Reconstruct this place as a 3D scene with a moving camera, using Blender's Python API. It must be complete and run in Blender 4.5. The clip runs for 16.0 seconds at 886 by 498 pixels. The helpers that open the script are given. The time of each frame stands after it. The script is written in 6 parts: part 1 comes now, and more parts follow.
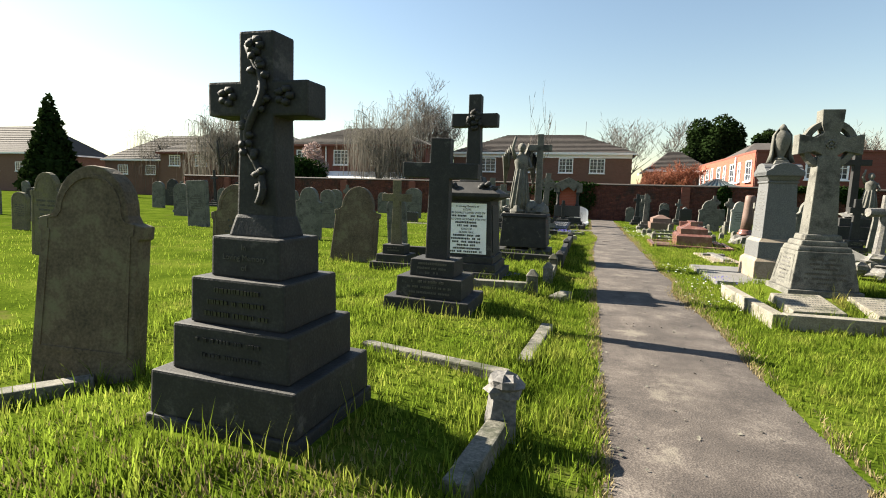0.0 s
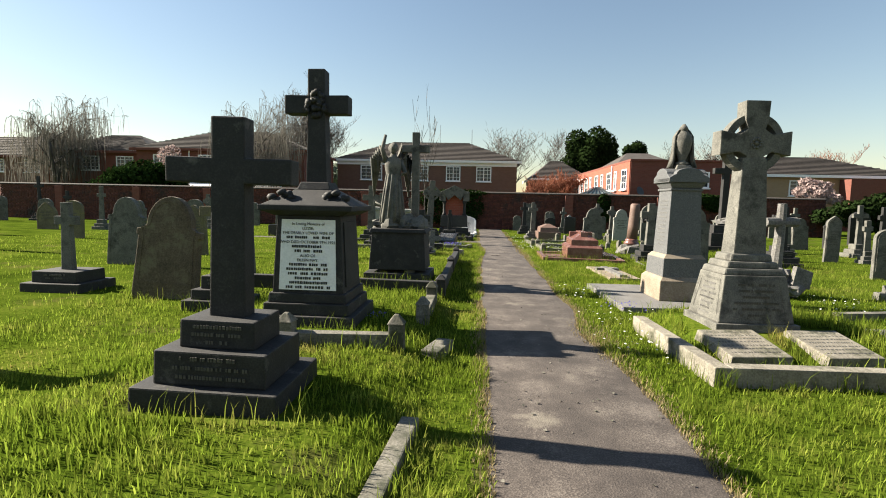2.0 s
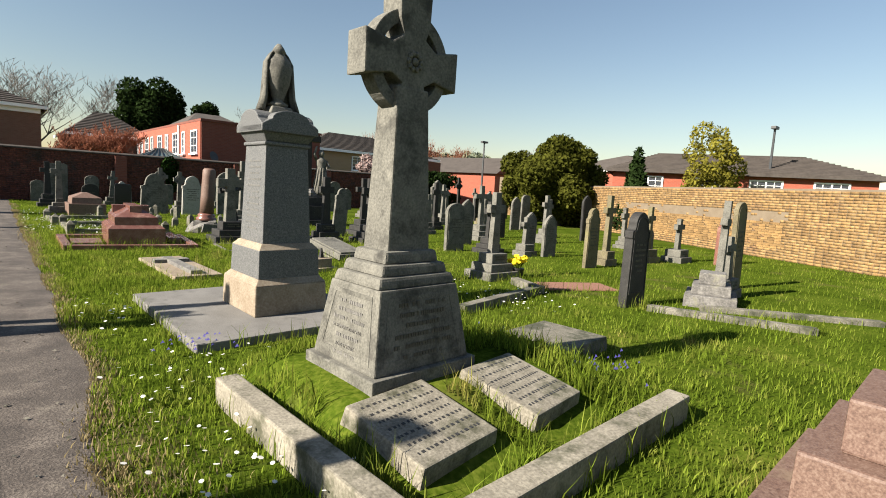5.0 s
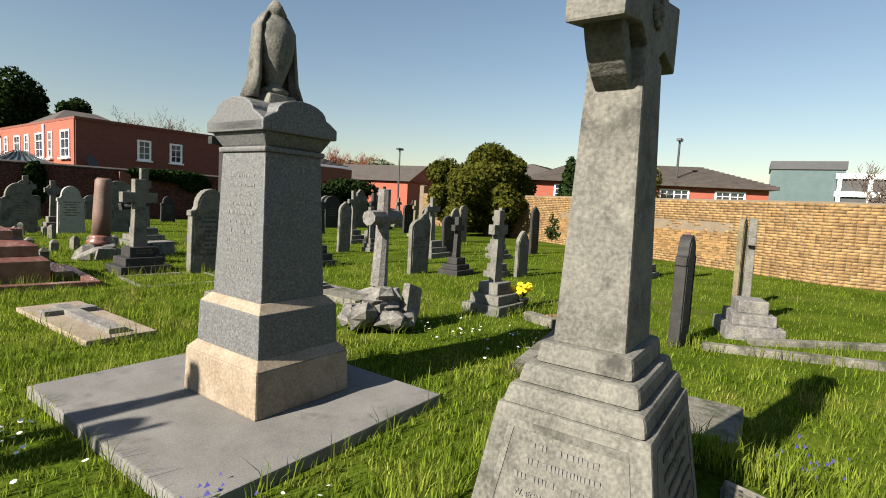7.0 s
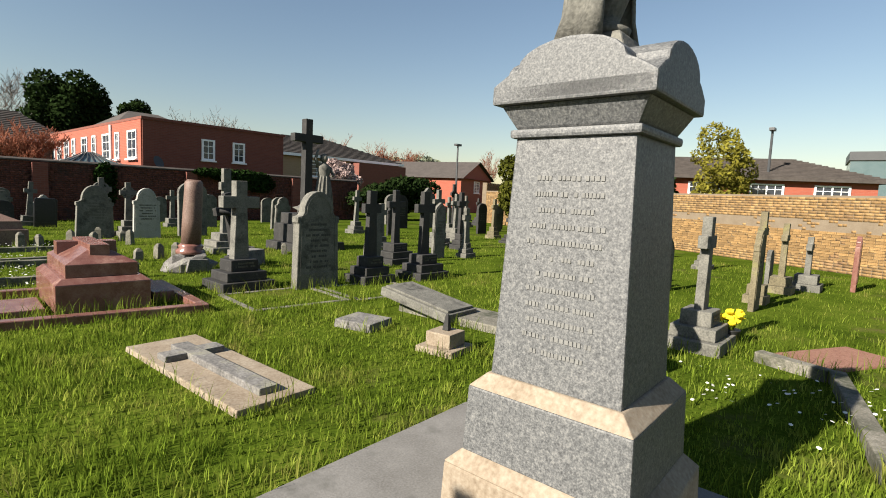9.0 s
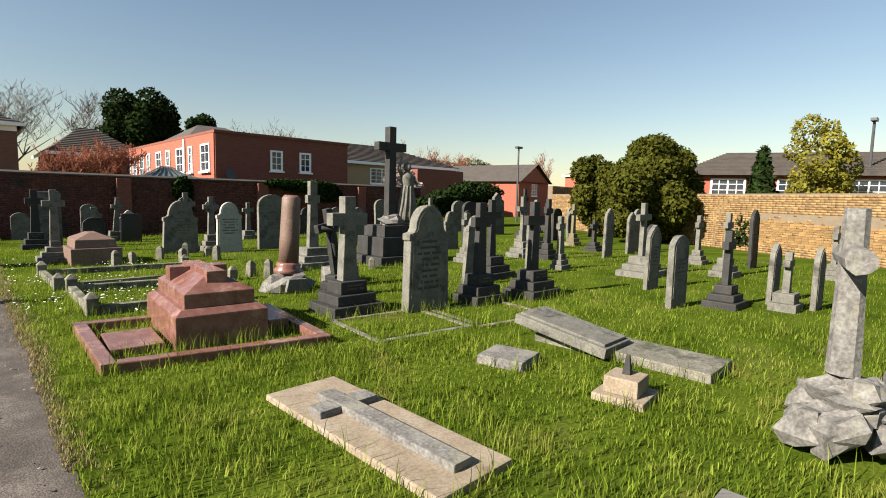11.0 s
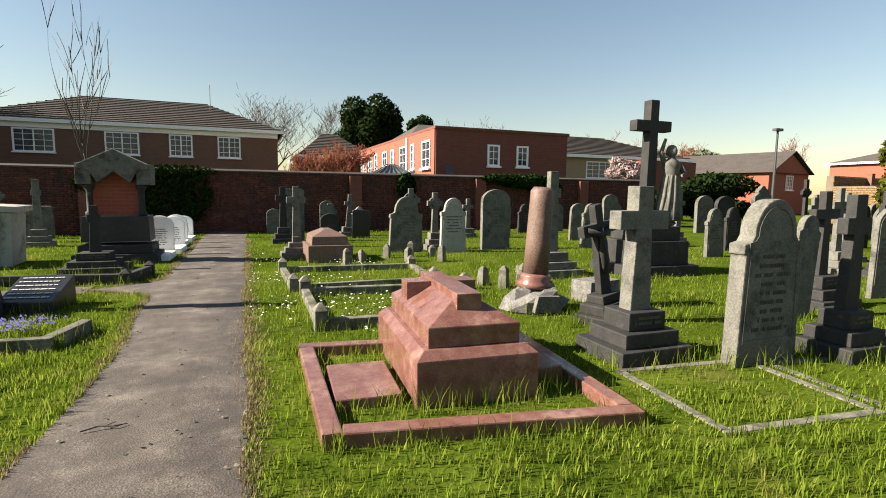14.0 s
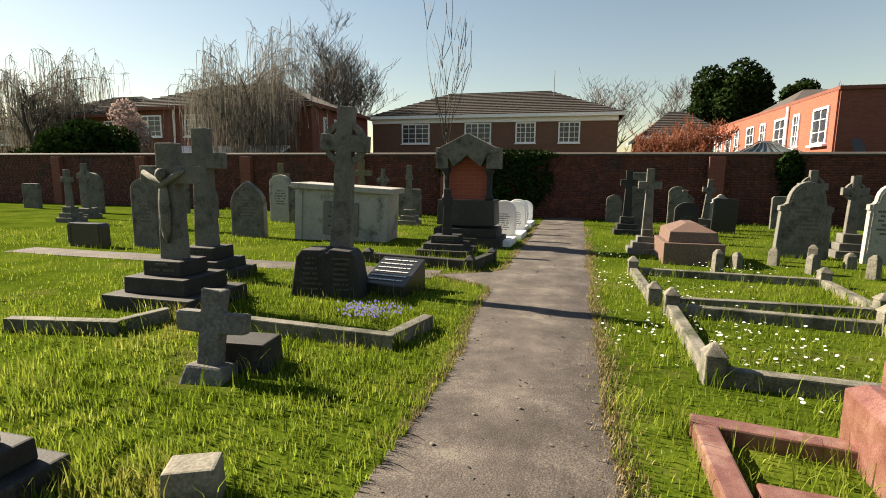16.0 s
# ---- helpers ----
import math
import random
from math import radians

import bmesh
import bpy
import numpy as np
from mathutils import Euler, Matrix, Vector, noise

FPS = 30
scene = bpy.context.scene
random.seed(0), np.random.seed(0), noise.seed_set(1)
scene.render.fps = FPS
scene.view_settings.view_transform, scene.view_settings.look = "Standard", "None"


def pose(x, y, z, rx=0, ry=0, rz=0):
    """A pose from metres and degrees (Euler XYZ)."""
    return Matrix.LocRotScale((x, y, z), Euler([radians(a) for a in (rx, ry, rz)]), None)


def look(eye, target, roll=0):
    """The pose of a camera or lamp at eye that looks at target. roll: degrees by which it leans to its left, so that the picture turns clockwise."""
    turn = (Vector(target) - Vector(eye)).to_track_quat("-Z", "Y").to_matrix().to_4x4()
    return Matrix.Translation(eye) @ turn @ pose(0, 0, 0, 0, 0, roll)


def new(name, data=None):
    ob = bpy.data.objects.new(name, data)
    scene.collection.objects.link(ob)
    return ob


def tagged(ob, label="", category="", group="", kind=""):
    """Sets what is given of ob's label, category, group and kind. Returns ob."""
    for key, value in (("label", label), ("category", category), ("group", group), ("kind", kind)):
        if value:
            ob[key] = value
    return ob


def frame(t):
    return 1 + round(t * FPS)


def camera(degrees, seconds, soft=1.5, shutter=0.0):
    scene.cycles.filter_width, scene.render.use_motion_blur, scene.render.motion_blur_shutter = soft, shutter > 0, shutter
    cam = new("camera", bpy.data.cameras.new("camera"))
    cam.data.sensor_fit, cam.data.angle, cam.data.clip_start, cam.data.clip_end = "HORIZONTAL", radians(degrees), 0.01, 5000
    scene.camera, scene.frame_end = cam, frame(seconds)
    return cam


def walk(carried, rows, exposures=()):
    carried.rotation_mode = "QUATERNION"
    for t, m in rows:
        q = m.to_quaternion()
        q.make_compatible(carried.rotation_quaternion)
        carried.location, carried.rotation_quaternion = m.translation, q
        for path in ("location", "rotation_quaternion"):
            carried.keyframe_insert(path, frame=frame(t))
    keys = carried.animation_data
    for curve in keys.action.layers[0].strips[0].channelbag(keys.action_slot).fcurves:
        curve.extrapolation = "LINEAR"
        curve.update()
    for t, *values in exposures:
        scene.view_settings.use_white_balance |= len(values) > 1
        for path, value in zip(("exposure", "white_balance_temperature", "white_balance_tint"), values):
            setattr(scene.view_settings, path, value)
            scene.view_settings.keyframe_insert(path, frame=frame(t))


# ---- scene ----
cam = camera(82.0, 16.0, soft=1.0)
PATH = [
    (0, (-0.153, 8.604, 1.437), (-0.692, 10.517, 1.214), 1.60),
    (0.5, (-0.169, 9.202, 1.472), (-0.719, 11.115, 1.271), 1.61),
    (1, (-0.188, 9.753, 1.472), (-0.682, 11.683, 1.296), 1.64),
    (1.5, (-0.156, 10.312, 1.470), (-0.506, 12.274, 1.304), 1.53),
    (2, (-0.097, 10.765, 1.487), (-0.227, 12.753, 1.307), 1.25),
    (2.5, (-0.033, 11.219, 1.506), (0.094, 13.204, 1.298), 1.16),
    (3, (0.108, 11.700, 1.496), (0.499, 13.647, 1.256), 1.29),
    (3.5, (0.258, 12.199, 1.465), (0.918, 14.068, 1.201), 1.64),
    (4, (0.444, 12.691, 1.447), (1.361, 14.447, 1.174), 2.21),
    (4.5, (0.722, 13.283, 1.439), (1.865, 14.904, 1.174), 2.87),
    (4.7, (0.792, 13.511, 1.411), (2.013, 15.075, 1.160), 3.12),
    (6.8, (0.911, 15.673, 1.479), (2.489, 16.888, 1.298), 3.13),
    (7, (0.944, 15.902, 1.490), (2.531, 17.105, 1.307), 3.11),
    (7.5, (0.973, 16.460, 1.467), (2.570, 17.648, 1.272), 3.13),
    (8, (0.996, 17.006, 1.471), (2.578, 18.212, 1.262), 3.02),
    (8.5, (1.062, 17.592, 1.486), (2.604, 18.848, 1.276), 2.82),
    (9, (1.080, 18.108, 1.504), (2.573, 19.423, 1.300), 2.61),
    (9.5, (1.074, 18.594, 1.509), (2.513, 19.968, 1.310), 2.23),
    (11.8, (0.839, 19.483, 1.636), (2.095, 21.026, 1.432), 0.44),
    (12, (0.839, 19.533, 1.636), (2.057, 21.106, 1.432), 0.44),
    (12.5, (1.044, 20.571, 1.529), (2.294, 22.121, 1.337), 0.73),
    (13, (1.196, 20.979, 1.538), (2.317, 22.622, 1.325), 0.93),
    (13.5, (1.287, 21.269, 1.512), (2.216, 23.027, 1.298), 0.65),
    (14, (1.322, 21.620, 1.526), (2.038, 23.474, 1.302), 0.76),
    (14.5, (1.290, 21.742, 1.536), (1.735, 23.679, 1.313), 1.00),
    (15, (1.300, 22.24, 1.499), (1.476, 24.217, 1.254), 0.98),
    (15.5, (1.213, 23.322, 1.478), (1.043, 25.296, 1.199), 0.95),
    (16, (1.041, 23.320, 1.481), (0.544, 25.235, 1.187), 0.50),
]
walk(cam, [(t, look(eye, target, roll)) for t, eye, target, roll in PATH],
     exposures=[(0, 2.15, 6750, 10), (1, 2.0, 6750, 10), (2, 1.88, 6750, 11), (3.5, 1.75, 6700, 12), (5, 1.62, 6650, 12), (8, 1.48, 6550, 12), (10, 1.52, 6550, 12), (12, 1.72, 6800, 12), (14.5, 1.8, 7000, 12), (16, 1.78, 7500, 12)])

# ---- light ----
SUN_WAY = Vector((0.833, -0.150, -0.53))
world = bpy.data.worlds.new("sky")
scene.world = world
world.use_nodes = True
wn = world.node_tree
sky = wn.nodes.new("ShaderNodeTexSky")
sky.sky_type, sky.sun_disc = "NISHITA", False
sky.sun_elevation, sky.sun_rotation = radians(32), radians(-79.8)
sky.air_density, sky.dust_density, sky.ozone_density = 1.3, 0.35, 1.4
wn.nodes["Background"].inputs["Strength"].default_value = 0.040
wn.links.new(sky.outputs[0], wn.nodes["Background"].inputs[0])
sun_data = bpy.data.lights.new("sun", "SUN")
sun_data.energy, sun_data.angle, sun_data.color = 5.0, radians(0.6), (1.0, 0.93, 0.80)
sun = new("sun", sun_data)
sun.matrix_world = SUN_WAY.to_track_quat("-Z", "Y").to_matrix().to_4x4()


# ---- materials ----
def material(name, colours, scale=6.0, fine=60.0, rough=0.85, bump=0.3, spots=None, spot_scale=3.0, spot_amount=0.5, vary=0.0, island=False, metal=0.0, translucent=0.0):
    """A surface with two scales of colour noise, stains of a second colour and fine relief."""
    m = bpy.data.materials.new(name)
    m.use_nodes = True
    nt = m.node_tree
    if "white" not in name and "petal" not in name:
        colours = [tuple(0.58 * v for v in c) for c in colours]
        spots = spots and tuple(0.58 * v for v in spots)
    n, link = nt.nodes, nt.links.new
    shader = n["Principled BSDF"]
    coord = n.new("ShaderNodeTexCoord")
    big = n.new("ShaderNodeTexNoise")
    big.inputs["Scale"].default_value, big.inputs["Detail"].default_value, big.inputs["Roughness"].default_value = scale, 6, 0.65
    small = n.new("ShaderNodeTexNoise")
    small.inputs["Scale"].default_value, small.inputs["Detail"].default_value = fine, 3
    for tex in (big, small):
        link(coord.outputs["Object"], tex.inputs["Vector"])
    mixed = n.new("ShaderNodeMath")
    mixed.operation = "MULTIPLY_ADD"
    mixed.inputs[1].default_value, mixed.inputs[2].default_value = 0.45, 0.0
    link(small.outputs["Fac"], mixed.inputs[0])
    both = n.new("ShaderNodeMath")
    both.operation = "MULTIPLY_ADD"
    both.inputs[1].default_value = 0.55
    link(big.outputs["Fac"], both.inputs[0])
    link(mixed.outputs[0], both.inputs[2])
    ramp = n.new("ShaderNodeValToRGB")
    steps = len(colours)
    while len(ramp.color_ramp.elements) < steps:
        ramp.color_ramp.elements.new(0.5)
    for k, c in enumerate(colours):
        ramp.color_ramp.elements[k].position = 0.34 + 0.32 * k / max(1, steps - 1)
        ramp.color_ramp.elements[k].color = (*c, 1)
    link(both.outputs[0], ramp.inputs["Fac"])
    colour = ramp.outputs["Color"]
    if spots:
        patch = n.new("ShaderNodeTexNoise")
        patch.inputs["Scale"].default_value, patch.inputs["Detail"].default_value, patch.inputs["Roughness"].default_value = spot_scale, 8, 0.7
        link(coord.outputs["Object"], patch.inputs["Vector"])
        edge = n.new("ShaderNodeMapRange")
        edge.inputs["From Min"].default_value, edge.inputs["From Max"].default_value = 0.62 - 0.2 * spot_amount, 0.75 - 0.2 * spot_amount
        link(patch.outputs["Fac"], edge.inputs["Value"])
        mix = n.new("ShaderNodeMix")
        mix.data_type = "RGBA"
        mix.inputs["B"].default_value = (*spots, 1)
        link(edge.outputs["Result"], mix.inputs["Factor"])
        link(colour, mix.inputs["A"])
        colour = mix.outputs["Result"]
    if vary:
        source = n.new("ShaderNodeNewGeometry") if island else n.new("ShaderNodeObjectInfo")
        hue = n.new("ShaderNodeHueSaturation")
        value = n.new("ShaderNodeMapRange")
        value.inputs["To Min"].default_value, value.inputs["To Max"].default_value = 1 - vary, 1 + vary
        link(source.outputs["Random Per Island" if island else "Random"], value.inputs["Value"])
        link(value.outputs["Result"], hue.inputs["Value"])
        link(colour, hue.inputs["Color"])
        colour = hue.outputs["Color"]
    link(colour, shader.inputs["Base Color"])
    shader.inputs["Roughness"].default_value, shader.inputs["Metallic"].default_value = rough, metal
    if translucent or name == "turf":
        shader.inputs["Specular IOR Level"].default_value = 0.0
    if bump:
        relief = n.new("ShaderNodeBump")
        relief.inputs["Strength"].default_value, relief.inputs["Distance"].default_value = bump, 0.012
        link(both.outputs[0], relief.inputs["Height"])
        link(relief.outputs["Normal"], shader.inputs["Normal"])
    if translucent:
        thin = n.new("ShaderNodeBsdfTranslucent")
        link(colour, thin.inputs["Color"])
        add = n.new("ShaderNodeMixShader")
        add.inputs[0].default_value = translucent
        link(shader.outputs[0], add.inputs[1])
        link(thin.outputs[0], add.inputs[2])
        link(add.outputs[0], n["Material Output"].inputs["Surface"])
    return m


def brick_material(name, a, b, mortar, scale=1.0):
    m = material(name, [a, b], 5, 40, 0.9, 0.25)
    n, link = m.node_tree.nodes, m.node_tree.links.new
    coord, shader = n["Texture Coordinate"], n["Principled BSDF"]
    parts = n.new("ShaderNodeSeparateXYZ")
    link(coord.outputs["Object"], parts.inputs[0])
    along = n.new("ShaderNodeMath")
    along.operation = "ADD"
    link(parts.outputs["X"], along.inputs[0])
    link(parts.outputs["Y"], along.inputs[1])
    flat = n.new("ShaderNodeCombineXYZ")
    link(along.outputs[0], flat.inputs["X"])
    link(parts.outputs["Z"], flat.inputs["Y"])
    tex = n.new("ShaderNodeTexBrick")
    tex.inputs["Scale"].default_value = scale
    tex.inputs["Brick Width"].default_value, tex.inputs["Row Height"].default_value, tex.inputs["Mortar Size"].default_value = 0.225, 0.075, 0.006
    tex.inputs["Color1"].default_value, tex.inputs["Color2"].default_value, tex.inputs["Mortar"].default_value = (*a, 1), (*b, 1), (*mortar, 1)
    link(flat.outputs[0], tex.inputs["Vector"])
    mix = n.new("ShaderNodeMix")
    mix.data_type, mix.blend_type = "RGBA", "MIX"
    mix.inputs["Factor"].default_value = 0.4
    link(tex.outputs["Color"], mix.inputs["A"])
    link(n["Color Ramp"].outputs["Color"], mix.inputs["B"])
    link(mix.outputs["Result"], shader.inputs["Base Color"])
    return m


def glass_material():
    m = bpy.data.materials.new("window_glass")
    m.use_nodes = True
    s = m.node_tree.nodes["Principled BSDF"]
    s.inputs["Base Color"].default_value, s.inputs["Roughness"].default_value = (0.03, 0.035, 0.045, 1), 0.06
    return m


soot = material("sooty_stone", [(0.008, 0.008, 0.008), (0.022, 0.021, 0.020), (0.051, 0.049, 0.046)], 5, 70, 0.75, 0.35, (0.15, 0.14, 0.125), 4, 0.12)
grey = material("weathered_limestone", [(0.09, 0.088, 0.075), (0.185, 0.18, 0.155), (0.29, 0.28, 0.24)], 4, 60, 0.9, 0.5, (0.06, 0.058, 0.05), 3.2, 0.5)
brown = material("lichened_sandstone", [(0.10, 0.085, 0.05), (0.20, 0.17, 0.10), (0.30, 0.26, 0.17)], 3.5, 50, 0.95, 0.6, (0.27, 0.25, 0.10), 3, 0.45)
pale = material("pale_limestone", [(0.36, 0.35, 0.31), (0.50, 0.49, 0.45), (0.62, 0.60, 0.55)], 4, 50, 0.85, 0.35, (0.14, 0.14, 0.12), 2, 0.45)
white = material("white_marble", [(0.66, 0.66, 0.66), (0.76, 0.76, 0.76), (0.82, 0.82, 0.81)], 3, 40, 0.45, 0.05)
granite = material("grey_granite", [(0.05, 0.053, 0.056), (0.15, 0.155, 0.158), (0.30, 0.30, 0.29)], 60, 140, 0.6, 0.15)
pink_granite = material("pink_granite", [(0.10, 0.052, 0.038), (0.21, 0.125, 0.094), (0.31, 0.215, 0.17)], 45, 110, 0.65, 0.15, (0.30, 0.22, 0.15), 2, 0.3)
red_granite = material("polished_red_granite", [(0.16, 0.06, 0.046), (0.27, 0.122, 0.097), (0.38, 0.22, 0.18)], 8, 160, 0.22, 0.03, (0.46, 0.27, 0.21), 2.5, 0.3)
black = material("black_granite", [(0.012, 0.012, 0.014), (0.025, 0.025, 0.028), (0.045, 0.045, 0.05)], 20, 150, 0.35, 0.05, (0.06, 0.06, 0.055), 3, 0.3)
concrete = material("poured_concrete", [(0.16, 0.152, 0.14), (0.225, 0.217, 0.205), (0.29, 0.28, 0.265)], 3, 80, 0.9, 0.25, (0.13, 0.128, 0.115), 2.5, 0.35)
kerbstone = material("kerb_stone", [(0.11, 0.105, 0.08), (0.22, 0.205, 0.165), (0.38, 0.355, 0.30)], 5, 60, 0.9, 0.6, (0.07, 0.075, 0.045), 3, 0.7)
old_kerb = material("weathered_pale_kerb", [(0.16, 0.145, 0.11), (0.33, 0.30, 0.24), (0.50, 0.46, 0.37)], 4, 60, 0.9, 0.6, (0.10, 0.10, 0.06), 3, 0.6)
sandbase = material("buff_sandstone", [(0.24, 0.18, 0.12), (0.36, 0.29, 0.21), (0.46, 0.40, 0.31)], 3, 50, 0.85, 0.3, (0.20, 0.15, 0.10), 2, 0.3)
brown_stone = material("brown_weathered_stone", [(0.07, 0.052, 0.032), (0.16, 0.12, 0.075), (0.26, 0.20, 0.13)], 3, 50, 0.9, 0.5, (0.23, 0.21, 0.12), 3, 0.5)
rockstone = material("rough_rock", [(0.09, 0.09, 0.085), (0.20, 0.19, 0.18), (0.34, 0.33, 0.31)], 7, 40, 0.95, 0.9, (0.30, 0.29, 0.22), 4, 0.4)
letter_white = material("white_lettering", [(0.68, 0.68, 0.66), (0.75, 0.75, 0.73)], 5, 40, 0.7, 0)
letter_pale = material("pale_worn_lettering", [(0.21, 0.21, 0.20), (0.28, 0.28, 0.265)], 15, 60, 0.8, 0)
letter_dark = material("lead_lettering", [(0.03, 0.03, 0.03), (0.06, 0.06, 0.06)], 5, 40, 0.6, 0)
letter_worn = material("worn_lettering", [(0.09, 0.083, 0.066), (0.15, 0.14, 0.112)], 15, 60, 0.8, 0)
asphalt = material("worn_asphalt", [(0.035, 0.028, 0.024), (0.105, 0.085, 0.072), (0.27, 0.23, 0.195)], 2.2, 95, 0.92, 1.0, (0.26, 0.23, 0.18), 1.1, 0.2)
turf = material("turf", [(0.030, 0.050, 0.006), (0.080, 0.125, 0.012), (0.17, 0.21, 0.03)], 0.9, 30, 0.95, 0.8, (0.14, 0.13, 0.045), 0.7, 0.25)
blade = material("grass_blade", [(0.11, 0.185, 0.016), (0.25, 0.345, 0.040), (0.43, 0.47, 0.09)], 1.6, 7, 0.6, 0, (0.42, 0.37, 0.11), 0.9, 0.3, 0.5, True, translucent=0.5)
straw = material("dry_grass", [(0.30, 0.23, 0.11), (0.42, 0.34, 0.18), (0.50, 0.43, 0.25)], 3, 20, 0.8, 0, None, 1, 0, 0.25, True, translucent=0.25)
petal = material("daisy_petal", [(0.75, 0.75, 0.72), (0.82, 0.82, 0.78)], 5, 20, 0.7, 0, translucent=0.3)
yellow = material("daffodil_petal", [(0.75, 0.58, 0.02), (0.85, 0.70, 0.05)], 9, 20, 0.6, 0, translucent=0.3)
violet = material("bluebell_petal", [(0.08, 0.07, 0.32), (0.14, 0.12, 0.45)], 9, 20, 0.6, 0)
bark = material("grey_bark", [(0.07, 0.06, 0.052), (0.13, 0.115, 0.10)], 3, 30, 0.95, 0.3)
twig = material("bare_twigs", [(0.13, 0.105, 0.09), (0.20, 0.165, 0.14)], 3, 20, 0.95, 0)
willow_twig = material("willow_strands", [(0.20, 0.185, 0.16), (0.30, 0.28, 0.24)], 3, 20, 0.9, 0, translucent=0.3)
red_twig = material("red_budding_twigs", [(0.30, 0.11, 0.07), (0.45, 0.20, 0.13)], 4, 20, 0.9, 0, translucent=0.3)
blossom = material("pink_blossom", [(0.55, 0.40, 0.38), (0.70, 0.56, 0.52)], 4, 20, 0.8, 0, vary=0.15, island=True, translucent=0.3)
dark_leaf = material("dark_evergreen_leaf", [(0.016, 0.030, 0.010), (0.035, 0.06, 0.018)], 2, 20, 0.55, 0, vary=0.35, island=True, translucent=0.15)
olive_leaf = material("olive_conifer_leaf", [(0.06, 0.07, 0.012), (0.12, 0.125, 0.022)], 1.2, 20, 0.7, 0, vary=0.4, island=True, translucent=0.2)
ivy_leaf = material("ivy_leaf", [(0.012, 0.03, 0.008), (0.04, 0.08, 0.02)], 3, 20, 0.45, 0, vary=0.4, island=True, translucent=0.15)
spring_leaf = material("spring_yellow_leaf", [(0.24, 0.22, 0.03), (0.36, 0.33, 0.06)], 3, 20, 0.7, 0, vary=0.25, island=True, translucent=0.35)
# far foliage: distance haze is mixed into this pale grey-green colour
haze_leaf = material("haze_paled_leaf", [(0.20, 0.24, 0.15), (0.28, 0.31, 0.20)], 1, 10, 0.9, 0, vary=0.2, island=True)
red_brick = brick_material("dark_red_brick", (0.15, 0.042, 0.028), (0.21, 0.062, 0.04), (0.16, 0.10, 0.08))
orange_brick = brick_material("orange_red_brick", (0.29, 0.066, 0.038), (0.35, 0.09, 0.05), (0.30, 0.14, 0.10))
brown_brick = brick_material("brown_brick", (0.15, 0.075, 0.05), (0.20, 0.10, 0.07), (0.19, 0.13, 0.10))
buff_brick = brick_material("buff_brick", (0.36, 0.24, 0.13), (0.42, 0.29, 0.17), (0.36, 0.28, 0.2))
red_piece = material("red_brick_piece", [(0.085, 0.022, 0.014), (0.16, 0.045, 0.028), (0.22, 0.07, 0.045)], 3, 30, 0.9, 0.3, (0.04, 0.035, 0.03), 0.8, 0.5, 0.25, True)
yellow_piece = material("yellow_stock_brick", [(0.22, 0.12, 0.042), (0.36, 0.215, 0.08), (0.44, 0.30, 0.14)], 3, 30, 0.9, 0.3, (0.22, 0.12, 0.06), 0.9, 0.35, 0.28, True)
yellow_single = material("yellow_stock_brick_single", [(0.22, 0.12, 0.042), (0.36, 0.215, 0.08), (0.44, 0.30, 0.14)], 3, 30, 0.9, 0.3, (0.22, 0.12, 0.06), 0.9, 0.35, 0.28, False)
mortar = material("lime_mortar", [(0.20, 0.15, 0.10), (0.30, 0.24, 0.17)], 3, 50, 0.95, 0.3)
dark_mortar = material("sooty_mortar", [(0.06, 0.035, 0.028), (0.10, 0.06, 0.05)], 3, 50, 0.95, 0.3)
roof_tile = material("brown_roof_tiles", [(0.055, 0.045, 0.04), (0.09, 0.075, 0.065), (0.12, 0.10, 0.09)], 2, 12, 0.9, 0.5)
white_paint = material("white_window_paint", [(0.76, 0.76, 0.76), (0.82, 0.82, 0.82)], 3, 30, 0.5, 0)
cream = material("cream_render", [(0.55, 0.50, 0.42), (0.62, 0.57, 0.48)], 2, 30, 0.85, 0.1)
steel = material("dark_cladding", [(0.05, 0.055, 0.06), (0.08, 0.085, 0.09)], 2, 30, 0.5, 0)
teal_glass = material("teal_curtain_wall", [(0.10, 0.16, 0.17), (0.16, 0.22, 0.23)], 1, 10, 0.2, 0)
plastic = material("dark_pot_plastic", [(0.02, 0.02, 0.02), (0.04, 0.04, 0.04)], 5, 40, 0.5, 0)
redgravel = material("red_gravel", [(0.18, 0.07, 0.045), (0.32, 0.15, 0.10), (0.40, 0.22, 0.16)], 30, 90, 0.95, 0.6)
glass = glass_material()


